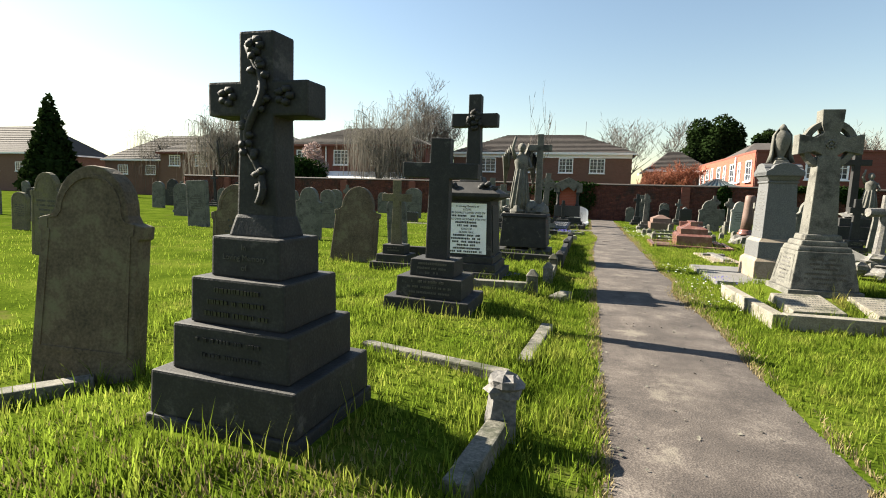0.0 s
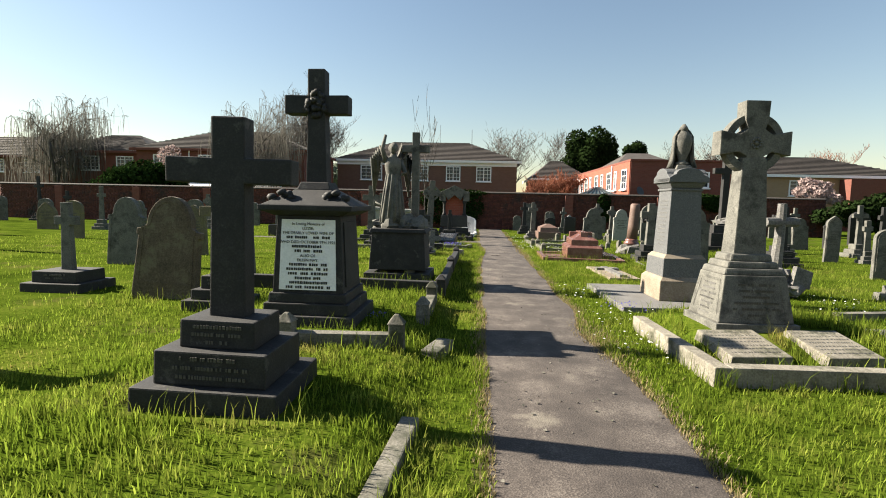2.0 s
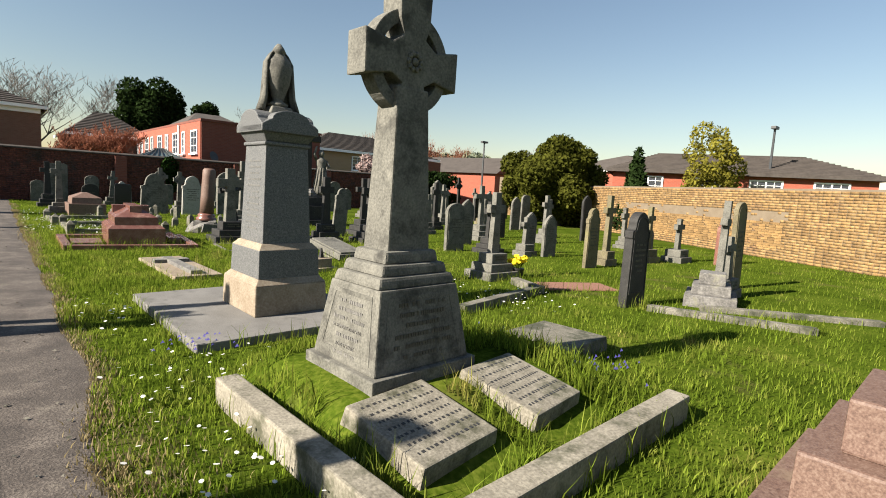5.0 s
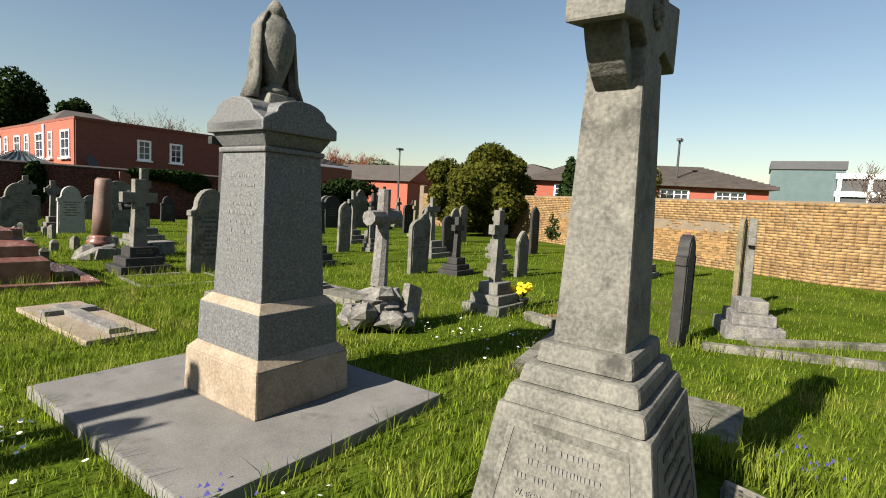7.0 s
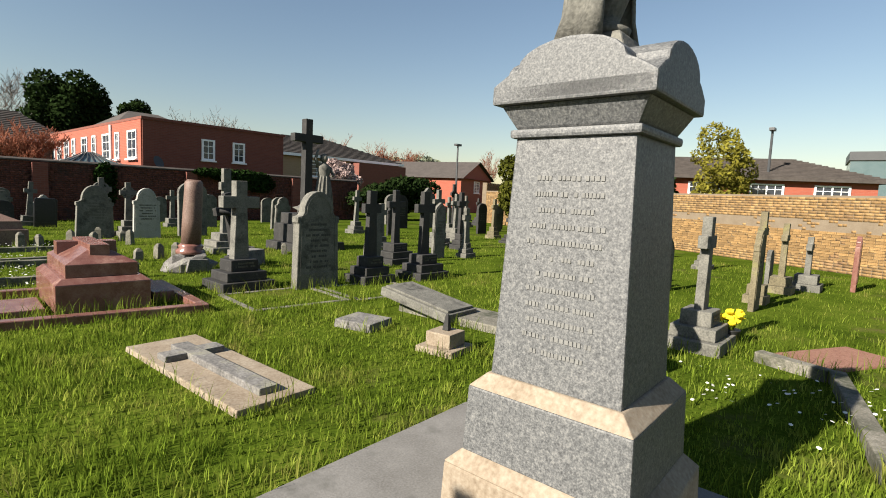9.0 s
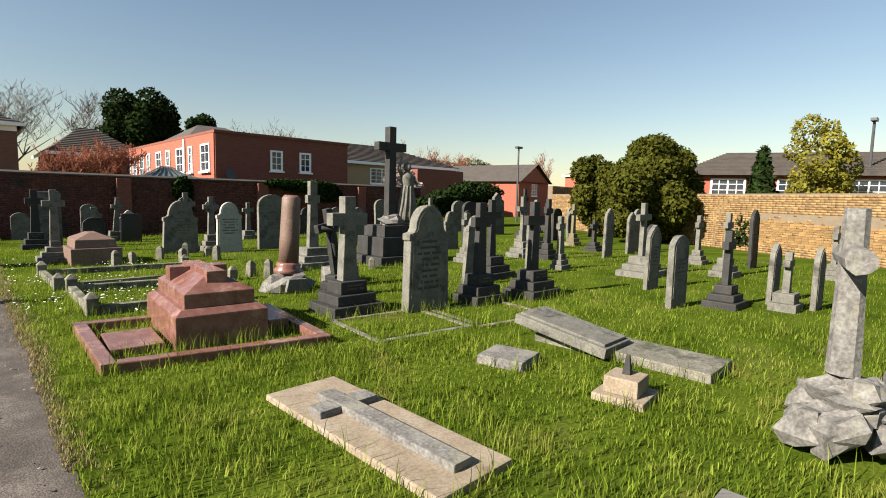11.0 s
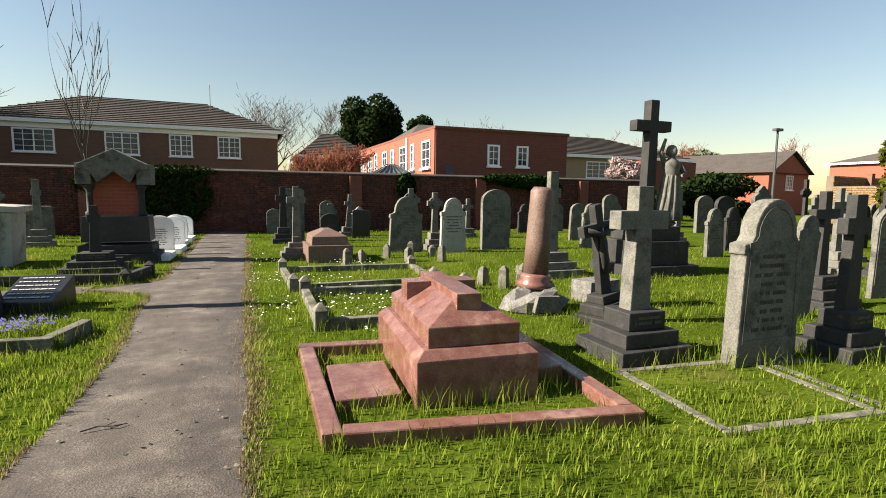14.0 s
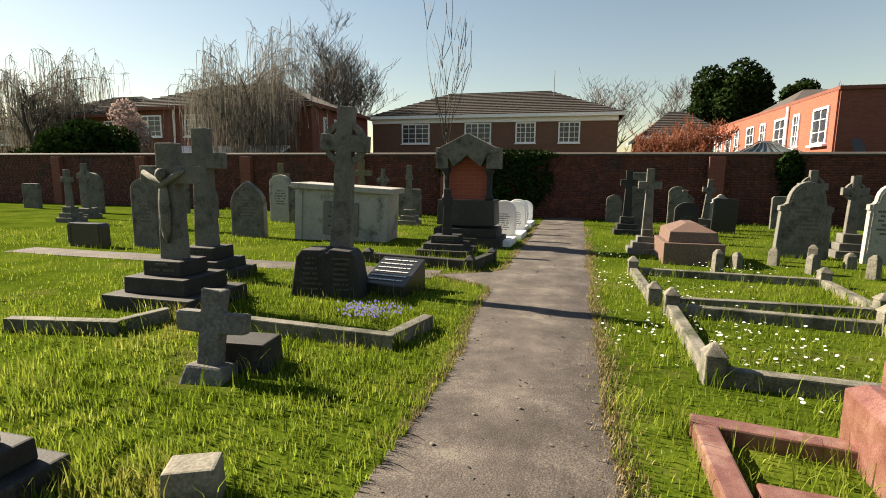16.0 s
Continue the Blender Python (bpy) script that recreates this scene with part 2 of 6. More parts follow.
# ---- mesh tools ----
class Shape:
    """Collects corners and faces of one mesh."""

    def __init__(self):
        self.v, self.f = [], []

    def add(self, verts, faces):
        k = len(self.v)
        self.v += [tuple(p) for p in verts]
        self.f += [tuple(k + i for i in f) for f in faces]
        return self

    def frustum(self, x, y, z0, z1, w0, d0, w1=None, d1=None, shift=(0, 0)):
        w1, d1 = (w0 if w1 is None else w1), (d0 if d1 is None else d1)
        a = [(x + sx * w0 / 2, y + sy * d0 / 2, z0) for sx, sy in ((-1, -1), (1, -1), (1, 1), (-1, 1))]
        b = [(x + shift[0] + sx * w1 / 2, y + shift[1] + sy * d1 / 2, z1) for sx, sy in ((-1, -1), (1, -1), (1, 1), (-1, 1))]
        return self.add(a + b, [(3, 2, 1, 0), (4, 5, 6, 7), (0, 1, 5, 4), (1, 2, 6, 5), (2, 3, 7, 6), (3, 0, 4, 7)])

    def extrude(self, outline, y0, y1):
        """A closed outline of (x, z), counter-clockwise seen from -y, between two depths."""
        n = len(outline)
        verts = [(x, y0, z) for x, z in outline] + [(x, y1, z) for x, z in outline]
        return self.add(verts, [tuple(range(n)), tuple(range(2 * n - 1, n - 1, -1))] + [(i, n + i, n + (i + 1) % n, (i + 1) % n) for i in range(n)])

    def lathe(self, profile, x=0, y=0, sides=16, squash=1.0):
        k = len(profile)
        verts = [(x + r * math.cos(a), y + squash * r * math.sin(a), z) for r, z in profile for a in (2 * math.pi * i / sides for i in range(sides))]
        faces = [(j * sides + i, j * sides + (i + 1) % sides, (j + 1) * sides + (i + 1) % sides, (j + 1) * sides + i) for j in range(k - 1) for i in range(sides)]
        return self.add(verts, faces + [tuple(range(sides - 1, -1, -1)), tuple((k - 1) * sides + i for i in range(sides))])

    def tube(self, points, radii, sides=6):
        rings = []
        for i, p in enumerate(points):
            q, r = Vector(points[min(i + 1, len(points) - 1)]), Vector(points[max(i - 1, 0)])
            way = (q - r).normalized()
            a = way.orthogonal().normalized()
            b = way.cross(a)
            rings.append([Vector(p) + radii[i] * (a * math.cos(2 * math.pi * s / sides) + b * math.sin(2 * math.pi * s / sides)) for s in range(sides)])
        verts = [v for ring in rings for v in ring]
        faces = [(j * sides + i, j * sides + (i + 1) % sides, (j + 1) * sides + (i + 1) % sides, (j + 1) * sides + i) for j in range(len(rings) - 1) for i in range(sides)]
        return self.add(verts, faces + [tuple(range(sides - 1, -1, -1)), tuple((len(rings) - 1) * sides + i for i in range(sides))])

    def lump(self, x, y, z, rx, ry, rz, rough=0.25, seed=0, rings=7, sides=10):
        rng = random.Random(seed)
        verts, faces = [], []
        for j in range(rings + 1):
            t = math.pi * j / rings
            for i in range(sides):
                a = 2 * math.pi * i / sides
                k = 1 + rough * (rng.random() - 0.5) * 2 * (0 < j < rings)
                verts.append((x + k * rx * math.sin(t) * math.cos(a), y + k * ry * math.sin(t) * math.sin(a), z - k * rz * math.cos(t)))
        for j in range(rings):
            faces += [(j * sides + i, j * sides + (i + 1) % sides, (j + 1) * sides + (i + 1) % sides, (j + 1) * sides + i) for i in range(sides)]
        return self.add(verts, faces)


def mesh_of(name, shape, mat, bevel=0.0, smooth=False, jitter=0.0):
    me = bpy.data.meshes.new(name)
    me.from_pydata(shape.v, [], shape.f)
    bm = bmesh.new()
    bm.from_mesh(me)
    bmesh.ops.remove_doubles(bm, verts=bm.verts, dist=1e-5)
    bmesh.ops.recalc_face_normals(bm, faces=bm.faces)
    if bevel:
        sharp = [e for e in bm.edges if len(e.link_faces) == 2 and e.calc_face_angle(0) > 0.5]
        bmesh.ops.bevel(bm, geom=sharp, offset=bevel, segments=2, profile=0.6, affect="EDGES", clamp_overlap=True)
    if jitter:
        for v in bm.verts:
            v.co += Vector(noise.noise_vector(v.co * 9.0)) * jitter
    for f in bm.faces:
        f.smooth = smooth
    bm.to_mesh(me)
    bm.free()
    me.materials.append(mat)
    return me


def part(name, shape, mat, parent, label="", bevel=0.008, smooth=False, jitter=0.0):
    ob = new(name, mesh_of(name, shape, mat, bevel, smooth, jitter))
    ob.parent = parent
    return tagged(ob, label)


FOOTPRINTS = []


def bank(x, y):
    """The graves west of the path stand a hand's breadth above it; the kerbed plot of the Celtic cross is heaped up."""
    step = lambda v: 1 / (1 + np.exp(-np.clip(v, -40, 40)))
    plot = 0.24 * step((x - 2.12) / 0.06) * step((4.3 - x) / 0.15) * step((y - 15.75) / 0.16) * step((17.35 - y) / 0.08)
    return plot + 0.14 * step((-0.62 - x) / 0.10) * step((y - 7.0) / 0.4) * step((24.0 - y) / 0.8) * step((x + 3.1) / 0.15)


def lift(x, y):
    return bank(x, y) + 0.09 * np.exp(-((x + 1.75) / 0.85) ** 2 - ((y - 10.75) / 0.95) ** 2)


def thing(name, m, label, category, group="", foot=None):
    ob = new(name)
    ob.empty_display_size = 0.2
    m = Matrix.Translation((0, 0, float(bank(m.translation.x, m.translation.y)))) @ m
    ob.matrix_world = m
    if foot:
        w, d = foot
        c, s = m.to_3x3().col[0], m.translation
        FOOTPRINTS.append((s.x, s.y, math.atan2(c.y, c.x), w / 2 + 0.015, d / 2 + 0.015))
    return tagged(ob, label, category, group)


def big_mesh(name, verts, faces, mat, smooth=False):
    """A large mesh straight from arrays (faces all of one size)."""
    me = bpy.data.meshes.new(name)
    verts, faces = np.asarray(verts, np.float32), np.asarray(faces, np.int32)
    n, k = faces.shape
    me.vertices.add(len(verts))
    me.vertices.foreach_set("co", verts.ravel())
    me.loops.add(n * k)
    me.loops.foreach_set("vertex_index", faces.ravel())
    me.polygons.add(n)
    me.polygons.foreach_set("loop_start", np.arange(0, n * k, k, dtype=np.int32))
    me.polygons.foreach_set("loop_total", np.full(n, k, np.int32))
    me.update(calc_edges=True)
    me.materials.append(mat)
    return me


def lettering(parent, rows, width, top, y, step, size, mat, x=0.0, seed=1, lean=0.0, words=()):
    """Rows of unreadable carved writing as short bars, or readable words, on a face that looks towards -y."""
    rng = random.Random(seed)
    s = Shape()
    for r in range(rows):
        half = width / 2 * rng.uniform(0.55, 1.0)
        at, z = -half, top - r * step
        yy = y + lean * (z - top)
        if r < len(words) and words[r]:
            curve = bpy.data.curves.new("inscription", "FONT")
            curve.body, curve.size, curve.align_x, curve.extrude = words[r], size * 1.35, "CENTER", 0.0015
            curve.materials.append(mat)
            text = new("inscription", curve)
            text.parent = parent
            text.matrix_local = pose(x, yy - 0.003, z - size * 0.5, 90, 0, 0)
            continue
        while at < half:
            w = rng.uniform(0.5, 1.1) * size
            if rng.random() > 0.16:
                s.frustum(x + at + w / 2, yy, z - size * rng.uniform(0.42, 0.5), z + size * rng.uniform(0.36, 0.5), w * 0.72, 0.006)
            at += w
    if s.v:
        tagged(part("inscription", s, mat, parent, "worn rows of carved lettering", bevel=0), kind="stuff")


def cross_outline(h, shaft0, shaft1, arm_z, arm_t, span, z0=0.0):
    a, b, c = shaft0 / 2, shaft1 / 2, span / 2
    return [(-a, z0), (a, z0), (b, arm_z - arm_t / 2), (c, arm_z - arm_t / 2), (c, arm_z + arm_t / 2), (b, arm_z + arm_t / 2), (b, h), (-b, h), (-b, arm_z + arm_t / 2), (-c, arm_z + arm_t / 2), (-c, arm_z - arm_t / 2), (-b, arm_z - arm_t / 2)]


def ring_arcs(r0, r1, zc, y0, y1, s):
    for q in range(4):
        pts = [math.radians(90 * q + 14 + 62 * k / 8) for k in range(9)]
        outline = [(r1 * math.cos(a), zc + r1 * math.sin(a)) for a in pts] + [(r0 * math.cos(a), zc + r0 * math.sin(a)) for a in reversed(pts)]
        s.extrude(outline, y0, y1)


def steps_of(parent, sizes, mat, z=-0.06, d_ratio=0.85):
    """Stacked plinth blocks: (width, height) from the bottom; returns the top's height."""
    for k, (w, h) in enumerate(sizes):
        h0 = h + 0.06 if k == 0 else h
        part("step", Shape().frustum(0, 0, z, z + h0, w, w * d_ratio, w * 0.985, w * d_ratio * 0.985), mat, parent, bevel=0.014, jitter=0.002)
        z += h0
    return z


def grave_cross(x, y, h, base, mat, turn=0, lean=0, steps=3, span=0.46, thick=0.11, step_mat=None, label="", ring=False, group="grave crosses", depth=0.1):
    th = thing("grave_cross", pose(x, y, 0, 0, lean, turn), label or "weathered stone cross on a stepped plinth in the grass", "grave cross", group, (base, base * 0.85))
    rise = min(0.15, 0.42 * h / max(steps, 1) / 1.4)
    sizes = [(base * (1 - 0.24 * k), rise * (0.9 + 0.25 * (k == steps - 1))) for k in range(steps)]
    z = steps_of(th, sizes, step_mat or mat)
    s = Shape().extrude(cross_outline(h, thick * 1.45, thick * 1.05, h - (h - z) * 0.27, thick * 1.05, span, z - 0.01), -depth / 2, depth / 2)
    cr = part("cross", s, mat, th, bevel=0.01, jitter=0.003)
    if ring:
        r = Shape()
        ring_arcs(span * 0.30, span * 0.40, h - (h - z) * 0.27, -depth * 0.35, depth * 0.35, r)
        part("ring", r, mat, cr, bevel=0)
    lettering(th, 2, base * 0.4, z - rise * 0.35, -(base * (1 - 0.24 * (steps - 1))) * 0.85 / 2 - 0.002, rise * 0.32, rise * 0.2, letter_worn, seed=int(abs(x * 31 + y * 7)))
    return th


def head_outline(style, w, h):
    a = w / 2
    if style == "round":
        return [(-a, 0), (a, 0), (a, h - a * 0.75)] + [(a * math.cos(t), h - a * 0.75 + a * 0.75 * math.sin(t)) for t in (math.pi * k / 12 for k in range(1, 12))] + [(-a, h - a * 0.75)]
    if style == "gothic":
        r = [(a * (1 - (k / 8) ** 1.7), h - w * 0.62 + w * 0.62 * (k / 8) ** 0.8) for k in range(9)]
        return [(-a, 0), (a, 0)] + r + [(-p, q) for p, q in reversed(r[:-1])]
    if style == "shoulder":
        b, s = a * 0.70, h - w * 0.52
        arc = [(b * math.cos(t), s + 0.07 + (h - s - 0.07) * math.sin(t)) for t in (math.pi * k / 12 for k in range(13))]
        left = [(-p, q) for p, q in ((a, s - 0.09), (a, s), (b * 1.12, s + 0.02))]
        return [(-a * 1.02, 0), (a * 1.02, 0), (a * 0.94, s - 0.10), (a, s - 0.09), (a, s), (b * 1.12, s + 0.02)] + arc + left[::-1] + [(-a * 0.94, s - 0.10)]
    if style == "ogee":
        r = [(a * (1 - k / 8) ** 0.7 * (0.86 + 0.14 * math.cos(k * 1.6)), h - w * 0.42 + w * 0.42 * (k / 8)) for k in range(9)]
        return [(-a, 0), (a, 0)] + r + [(-p, q) for p, q in reversed(r[:-1])]
    return [(-a, 0), (a, 0), (a, h - 0.05), (a - 0.05, h), (-a + 0.05, h), (-a, h - 0.05)]


def headstone(x, y, h, w, style="round", mat=None, turn=0, lean=0, tilt=0, d=None, rows=6, ink=None, label="", group="headstones"):
    mat = mat or grey
    d = d or max(0.08, min(0.15, w * 0.17))
    kinds = {"round": "round-topped", "gothic": "pointed gothic", "shoulder": "shouldered", "ogee": "curved-top", "flat": "square-topped"}
    th = thing("headstone", pose(x, y, 0, tilt, lean, turn), label or f"{kinds[style]} weathered stone headstone standing in the grass", "headstone", group, (w, d + 0.03))
    out = head_outline(style, w, h)
    body = [(p, q - 0.1 if q == 0 else q) for p, q in out]
    part("slab", Shape().extrude(body, -d / 2, d / 2), mat, th, bevel=0.012, jitter=0.004)
    if w > 0.4:
        inner = [(p * 0.86, 0.14 * h + q * 0.82) for p, q in out]
        rim, n = Shape(), len(inner)
        edge = [(p * 0.80, 0.16 * h + q * 0.785) for p, q in out]
        verts = [(p, -d / 2 - 0.008, q) for p, q in inner] + [(p, -d / 2 - 0.008, q) for p, q in edge] + [(p, -d / 2 + 0.004, q) for p, q in inner] + [(p, -d / 2 + 0.004, q) for p, q in edge]
        rim.add(verts, [f for i in range(n) for j in [(i + 1) % n] for f in ((i, j, n + j, n + i), (2 * n + i, 2 * n + j, j, i), (n + i, n + j, 3 * n + j, 3 * n + i))])
        part("carved_rim", rim, mat, th, bevel=0)
        lettering(th, rows, w * 0.62, h * 0.66, -d / 2 - 0.001, h * 0.055, h * 0.026, ink or letter_worn, seed=int(abs(x * 17 + y * 5)))
    return th


def slab(name, x, y, z, w, d, h, mat, turn=0, label="", category="grave slab", tip=(0, 0), group=""):
    th = thing(name, pose(x, y, z, tip[0], tip[1], turn), label, category, group, (w, d))
    part("stone", Shape().frustum(0, 0, -0.05 if z == 0 else 0, h, w, d, w - 0.02, d - 0.02), mat, th, bevel=0.012, jitter=0.004)
    return th


def kerb(points, mat, label, width=0.14, h=0.16, closed=True, posts=0.0, group="grave kerbs"):
    """A grave's kerb: stone bars between corners, with corner posts where it has them."""
    cx, cy = sum(p[0] for p in points) / len(points), sum(p[1] for p in points) / len(points)
    th = thing("grave_kerb", pose(cx, cy, -float(bank(cx, cy)) if cx > 0 else 0), label, "grave kerb", group)
    ends = list(zip(points, points[1:] + points[:1] if closed else points[1:]))
    for a, b in ends:
        va, vb = Vector((a[0] - cx, a[1] - cy, 0)), Vector((b[0] - cx, b[1] - cy, 0))
        way = (vb - va).normalized()
        side = Vector((-way.y, way.x, 0)) * width / 2
        va, vb = va + way * width / 2, vb + way * (-width / 2 if posts else width / 2)
        s = Shape()
        lo = [va - side, vb - side, vb + side, va + side]
        s.add([(p.x, p.y, -0.06) for p in lo] + [(p.x, p.y, h) for p in lo], [(3, 2, 1, 0), (4, 5, 6, 7), (0, 1, 5, 4), (1, 2, 6, 5), (2, 3, 7, 6), (3, 0, 4, 7)])
        part("kerb_bar", s, mat, th, bevel=0.012, jitter=0.006)
        m = (va + vb) / 2
        FOOTPRINTS.append((cx + m.x, cy + m.y, math.atan2(way.y, way.x), (vb - va).length / 2, width / 2))
    if posts:
        for p in points:
            s = Shape().frustum(p[0] - cx, p[1] - cy, -0.06, posts * 0.72, 0.15, 0.15, 0.14, 0.14).frustum(p[0] - cx, p[1] - cy, posts * 0.72, posts, 0.17, 0.17, 0.04, 0.04)
            part("corner_post", s, mat, th, bevel=0.01, jitter=0.005)
            FOOTPRINTS.append((p[0], p[1], 0, 0.08, 0.08))
    return th


# ---- ground and path ----
ground = new("ground", mesh_of("ground", Shape().add([(-400, -300, 0), (400, -300, 0), (400, 500, 0), (-400, 500, 0)], [(0, 1, 2, 3)]), turf))
tagged(ground, "mown spring turf with dry patches", "grass", kind="structure")


def ground_mound(x0, x1, y0, y1, nx, ny, label):
    mound = Shape()
    gx, gy = np.linspace(x0, x1, nx), np.linspace(y0, y1, ny)
    mound.add([(x, y, lift(x, y) - 0.01) for y in gy for x in gx], [(nx * j + i, nx * j + i + 1, nx * j + nx + 1 + i, nx * j + nx + i) for j in range(ny - 1) for i in range(nx - 1)])
    tagged(new("ground_mound", mesh_of("ground_mound", mound, turf, smooth=True)), label, "grass", kind="structure")


ground_mound(-4.6, -0.1, 5.0, 28.5, 90, 120, "low grassy bank beside the path under the older graves")
ground_mound(1.8, 5.2, 14.6, 18.0, 50, 50, "heaped turf inside the kerbed plot")


def path_left(y):
    return 0.0 + 0.05 * noise.noise((0.0, y * 0.9, 0)) + 0.02 * noise.noise((0.0, y * 6, 3)) + 0.16 * math.exp(-((y - 26.5) / 1.8) ** 2) - 1.0 * max(0, 1 - abs(y - 30.4) / 0.75) ** 1.6


def path_right(y):
    return 1.30 + 0.06 * noise.noise((5.0, y * 0.8, 0)) + 0.025 * noise.noise((5.0, y * 6, 3)) - 0.12 * math.exp(-((y - 16.6) / 0.7) ** 2)


ys = np.arange(-6, 41.05, 0.08)
lane = Shape()
rows_of = [[(path_left(y), y, 0.003), (path_left(y) + 0.05, y, 0.012), (0.65, y, 0.022), (path_right(y) - 0.05, y, 0.012), (path_right(y), y, 0.003)] for y in ys]
lane.add([p for r in rows_of for p in r], [(5 * j + i, 5 * j + i + 1, 5 * j + 6 + i, 5 * j + 5 + i) for j in range(len(ys) - 1) for i in range(4)])
tagged(new("path", mesh_of("path", lane, asphalt, smooth=True)), "worn brown-grey tarmac footpath with ragged grassy edges", "path", kind="structure")
side_lane = Shape()
xs = np.arange(-9.0, -0.75, 0.15)
side_lane.add([p for x in xs for p in ((x, 30.15 - 0.0 * x + 0.05 * noise.noise((x, 0, 0)), 0.006), (x, 30.75 - 0.0 * x + 0.05 * noise.noise((x, 4, 0)), 0.006))], [(2 * i, 2 * i + 2, 2 * i + 3, 2 * i + 1) for i in range(len(xs) - 1)])
tagged(new("side_path", mesh_of("side_path", side_lane, asphalt)), "narrow tarmac side path through the grass", "path", kind="structure")


# ---- walls round the cemetery ----
def brick_wall(name, x0, y0, x1, y1, h, mat, bed, label, thick=0.3, coping=None, singles=None, single_mat=None, face=1):
    """A wall from bed mortar, with courses of real bricks on the face that looks to the cemetery."""
    length = math.hypot(x1 - x0, y1 - y0)
    turn = math.degrees(math.atan2(y1 - y0, x1 - x0))
    m = pose(x0, y0, 0, 0, 0, turn)
    wall = new(name, mesh_of(name, Shape().frustum(length / 2, thick / 2, -0.2, h, length, thick), bed))
    wall.matrix_world = m
    tagged(wall, label, "wall", kind="structure")
    rng = np.random.default_rng(7)
    verts, faces, one = [], [], []
    box = np.array([(0, 0, 0), (1, 0, 0), (1, 1, 0), (0, 1, 0), (0, 0, 1), (1, 0, 1), (1, 1, 1), (0, 1, 1)], float)
    quads = np.array([(0, 1, 5, 4), (3, 0, 4, 7), (1, 2, 6, 5), (4, 5, 6, 7), (0, 3, 2, 1)])
    shared = None
    for r in range(int(h / 0.075)):
        at = -0.1125 * (r % 2)
        while at < length - 0.05:
            w = 0.215 if rng.random() > 0.25 else 0.102
            a, b = max(at, 0), min(at + w, length)
            if b - a > 0.04:
                out = rng.uniform(0.004, 0.012)
                if singles and singles[0] < a < singles[1] and singles[2] < r * 0.075 < singles[3] and b - a > 0.2:
                    one.append((a, r * 0.075, out))
                else:
                    verts.append(box * (b - a, out + 0.02, 0.065) + (a, -out, r * 0.075 + 0.005))
                    faces.append(quads + 8 * (len(verts) - 1))
            at += w + 0.01
    rest = new("brick_courses", big_mesh("brick_courses", np.concatenate(verts), np.concatenate(faces), mat))
    rest.parent = wall
    tagged(rest, kind="stuff")
    if one:
        s = Shape().frustum(0.1075, 0.006, 0.005, 0.07, 0.215, 0.04)
        shared = mesh_of("brick", s, single_mat)
        for a, z, out in one[:300]:
            b = new("brick", shared)
            b.parent = wall
            b.matrix_local = Matrix.Translation((a, 0.006 - out, z))
    if coping:
        s = Shape().frustum(length / 2, thick / 2, h, h + 0.05, length, thick + 0.1).frustum(length / 2, thick / 2, h + 0.05, h + 0.11, length, thick + 0.04, length, thick * 0.5)
        c = part("coping", s, coping, wall, "dark brick-on-edge coping", bevel=0)
    return wall


WALL_Y = 41.0
brick_wall("wall_north", -30, WALL_Y, 19.5, WALL_Y, 2.1, red_piece, dark_mortar, "tall soot-darkened red brick boundary wall", coping=roof_tile)
piers = [-26, -21, -16.5, -11.5, -6.8, -3.4, 5.2, 10.4, 15.5]
for px in piers:
    p = new("wall_pier", mesh_of("wall_pier", Shape().frustum(px, WALL_Y - 0.08, -0.1, 2.06, 0.45, 0.2), red_brick, 0.01))
    tagged(p, "dark red brick wall pier", "wall pier", "piers of the brick wall", "structure")
east = brick_wall("wall_east", 27.0, 37.5, 16.2, 16.0, 2.0, yellow_piece, mortar, "yellow stock brick boundary wall in sunlight", coping=None, singles=(14.0, 21.5, 0.25, 1.3), single_mat=yellow_single)
south_east = brick_wall("wall_east_near", 16.2, 16.0, 17.5, 2.0, 2.0, yellow_piece, mortar, "yellow stock brick boundary wall in sunlight")
back_east = brick_wall("wall_north_east", 27.0, 37.5, 60.0, 43.0, 2.5, yellow_piece, mortar, "yellow brick boundary wall with dark piers")
for k in range(5):
    p = new("wall_pier", mesh_of("wall_pier", Shape().frustum(30.5 + 3.2 * k, 37.95 + 0.53 * k, -0.1, 2.7, 0.25, 0.25), brown_brick, 0.01))
    tagged(p, "dark brick pier on the yellow wall", "wall pier", "piers of the yellow wall", "structure")


# ---- houses ----
def window(house, x, y, z, w, h, turn=0, cols=2, rows=3):
    """A white casement: frame, glazing bars, dark pane and sill, on a face that looks to -y before the turn."""
    pane = part("window", Shape().frustum(0, 0.02, 0, h, w, 0.03), glass, house, "white-framed casement window", bevel=0)
    pane.matrix_local = pose(x, y, z, 0, 0, turn)
    f = Shape()
    for sx in (-1, 1):
        f.frustum(sx * (w / 2 - 0.035), -0.015, 0, h, 0.09, 0.06)
    f.frustum(0, -0.015, 0, 0.08, w - 0.16, 0.06).frustum(0, -0.015, h - 0.08, h, w - 0.16, 0.06)
    part("frame", f, white_paint, pane, bevel=0)
    bars = Shape()
    for c in range(1, cols * 2):
        bars.frustum(-w / 2 + w * c / (cols * 2), -0.01, 0.08, h - 0.08, 0.07 if c % 2 == 0 else 0.028, 0.035)
    for r in range(1, rows + 1):
        bars.frustum(0, -0.008, h * r / (rows + 1), h * r / (rows + 1) + 0.028, w - 0.16, 0.03)
    tagged(part("glazing_grid", bars, white_paint, pane, bevel=0), kind="stuff")
    part("sill", Shape().frustum(0, -0.06, -0.07, 0, w + 0.12, 0.16), white_paint, pane, bevel=0)


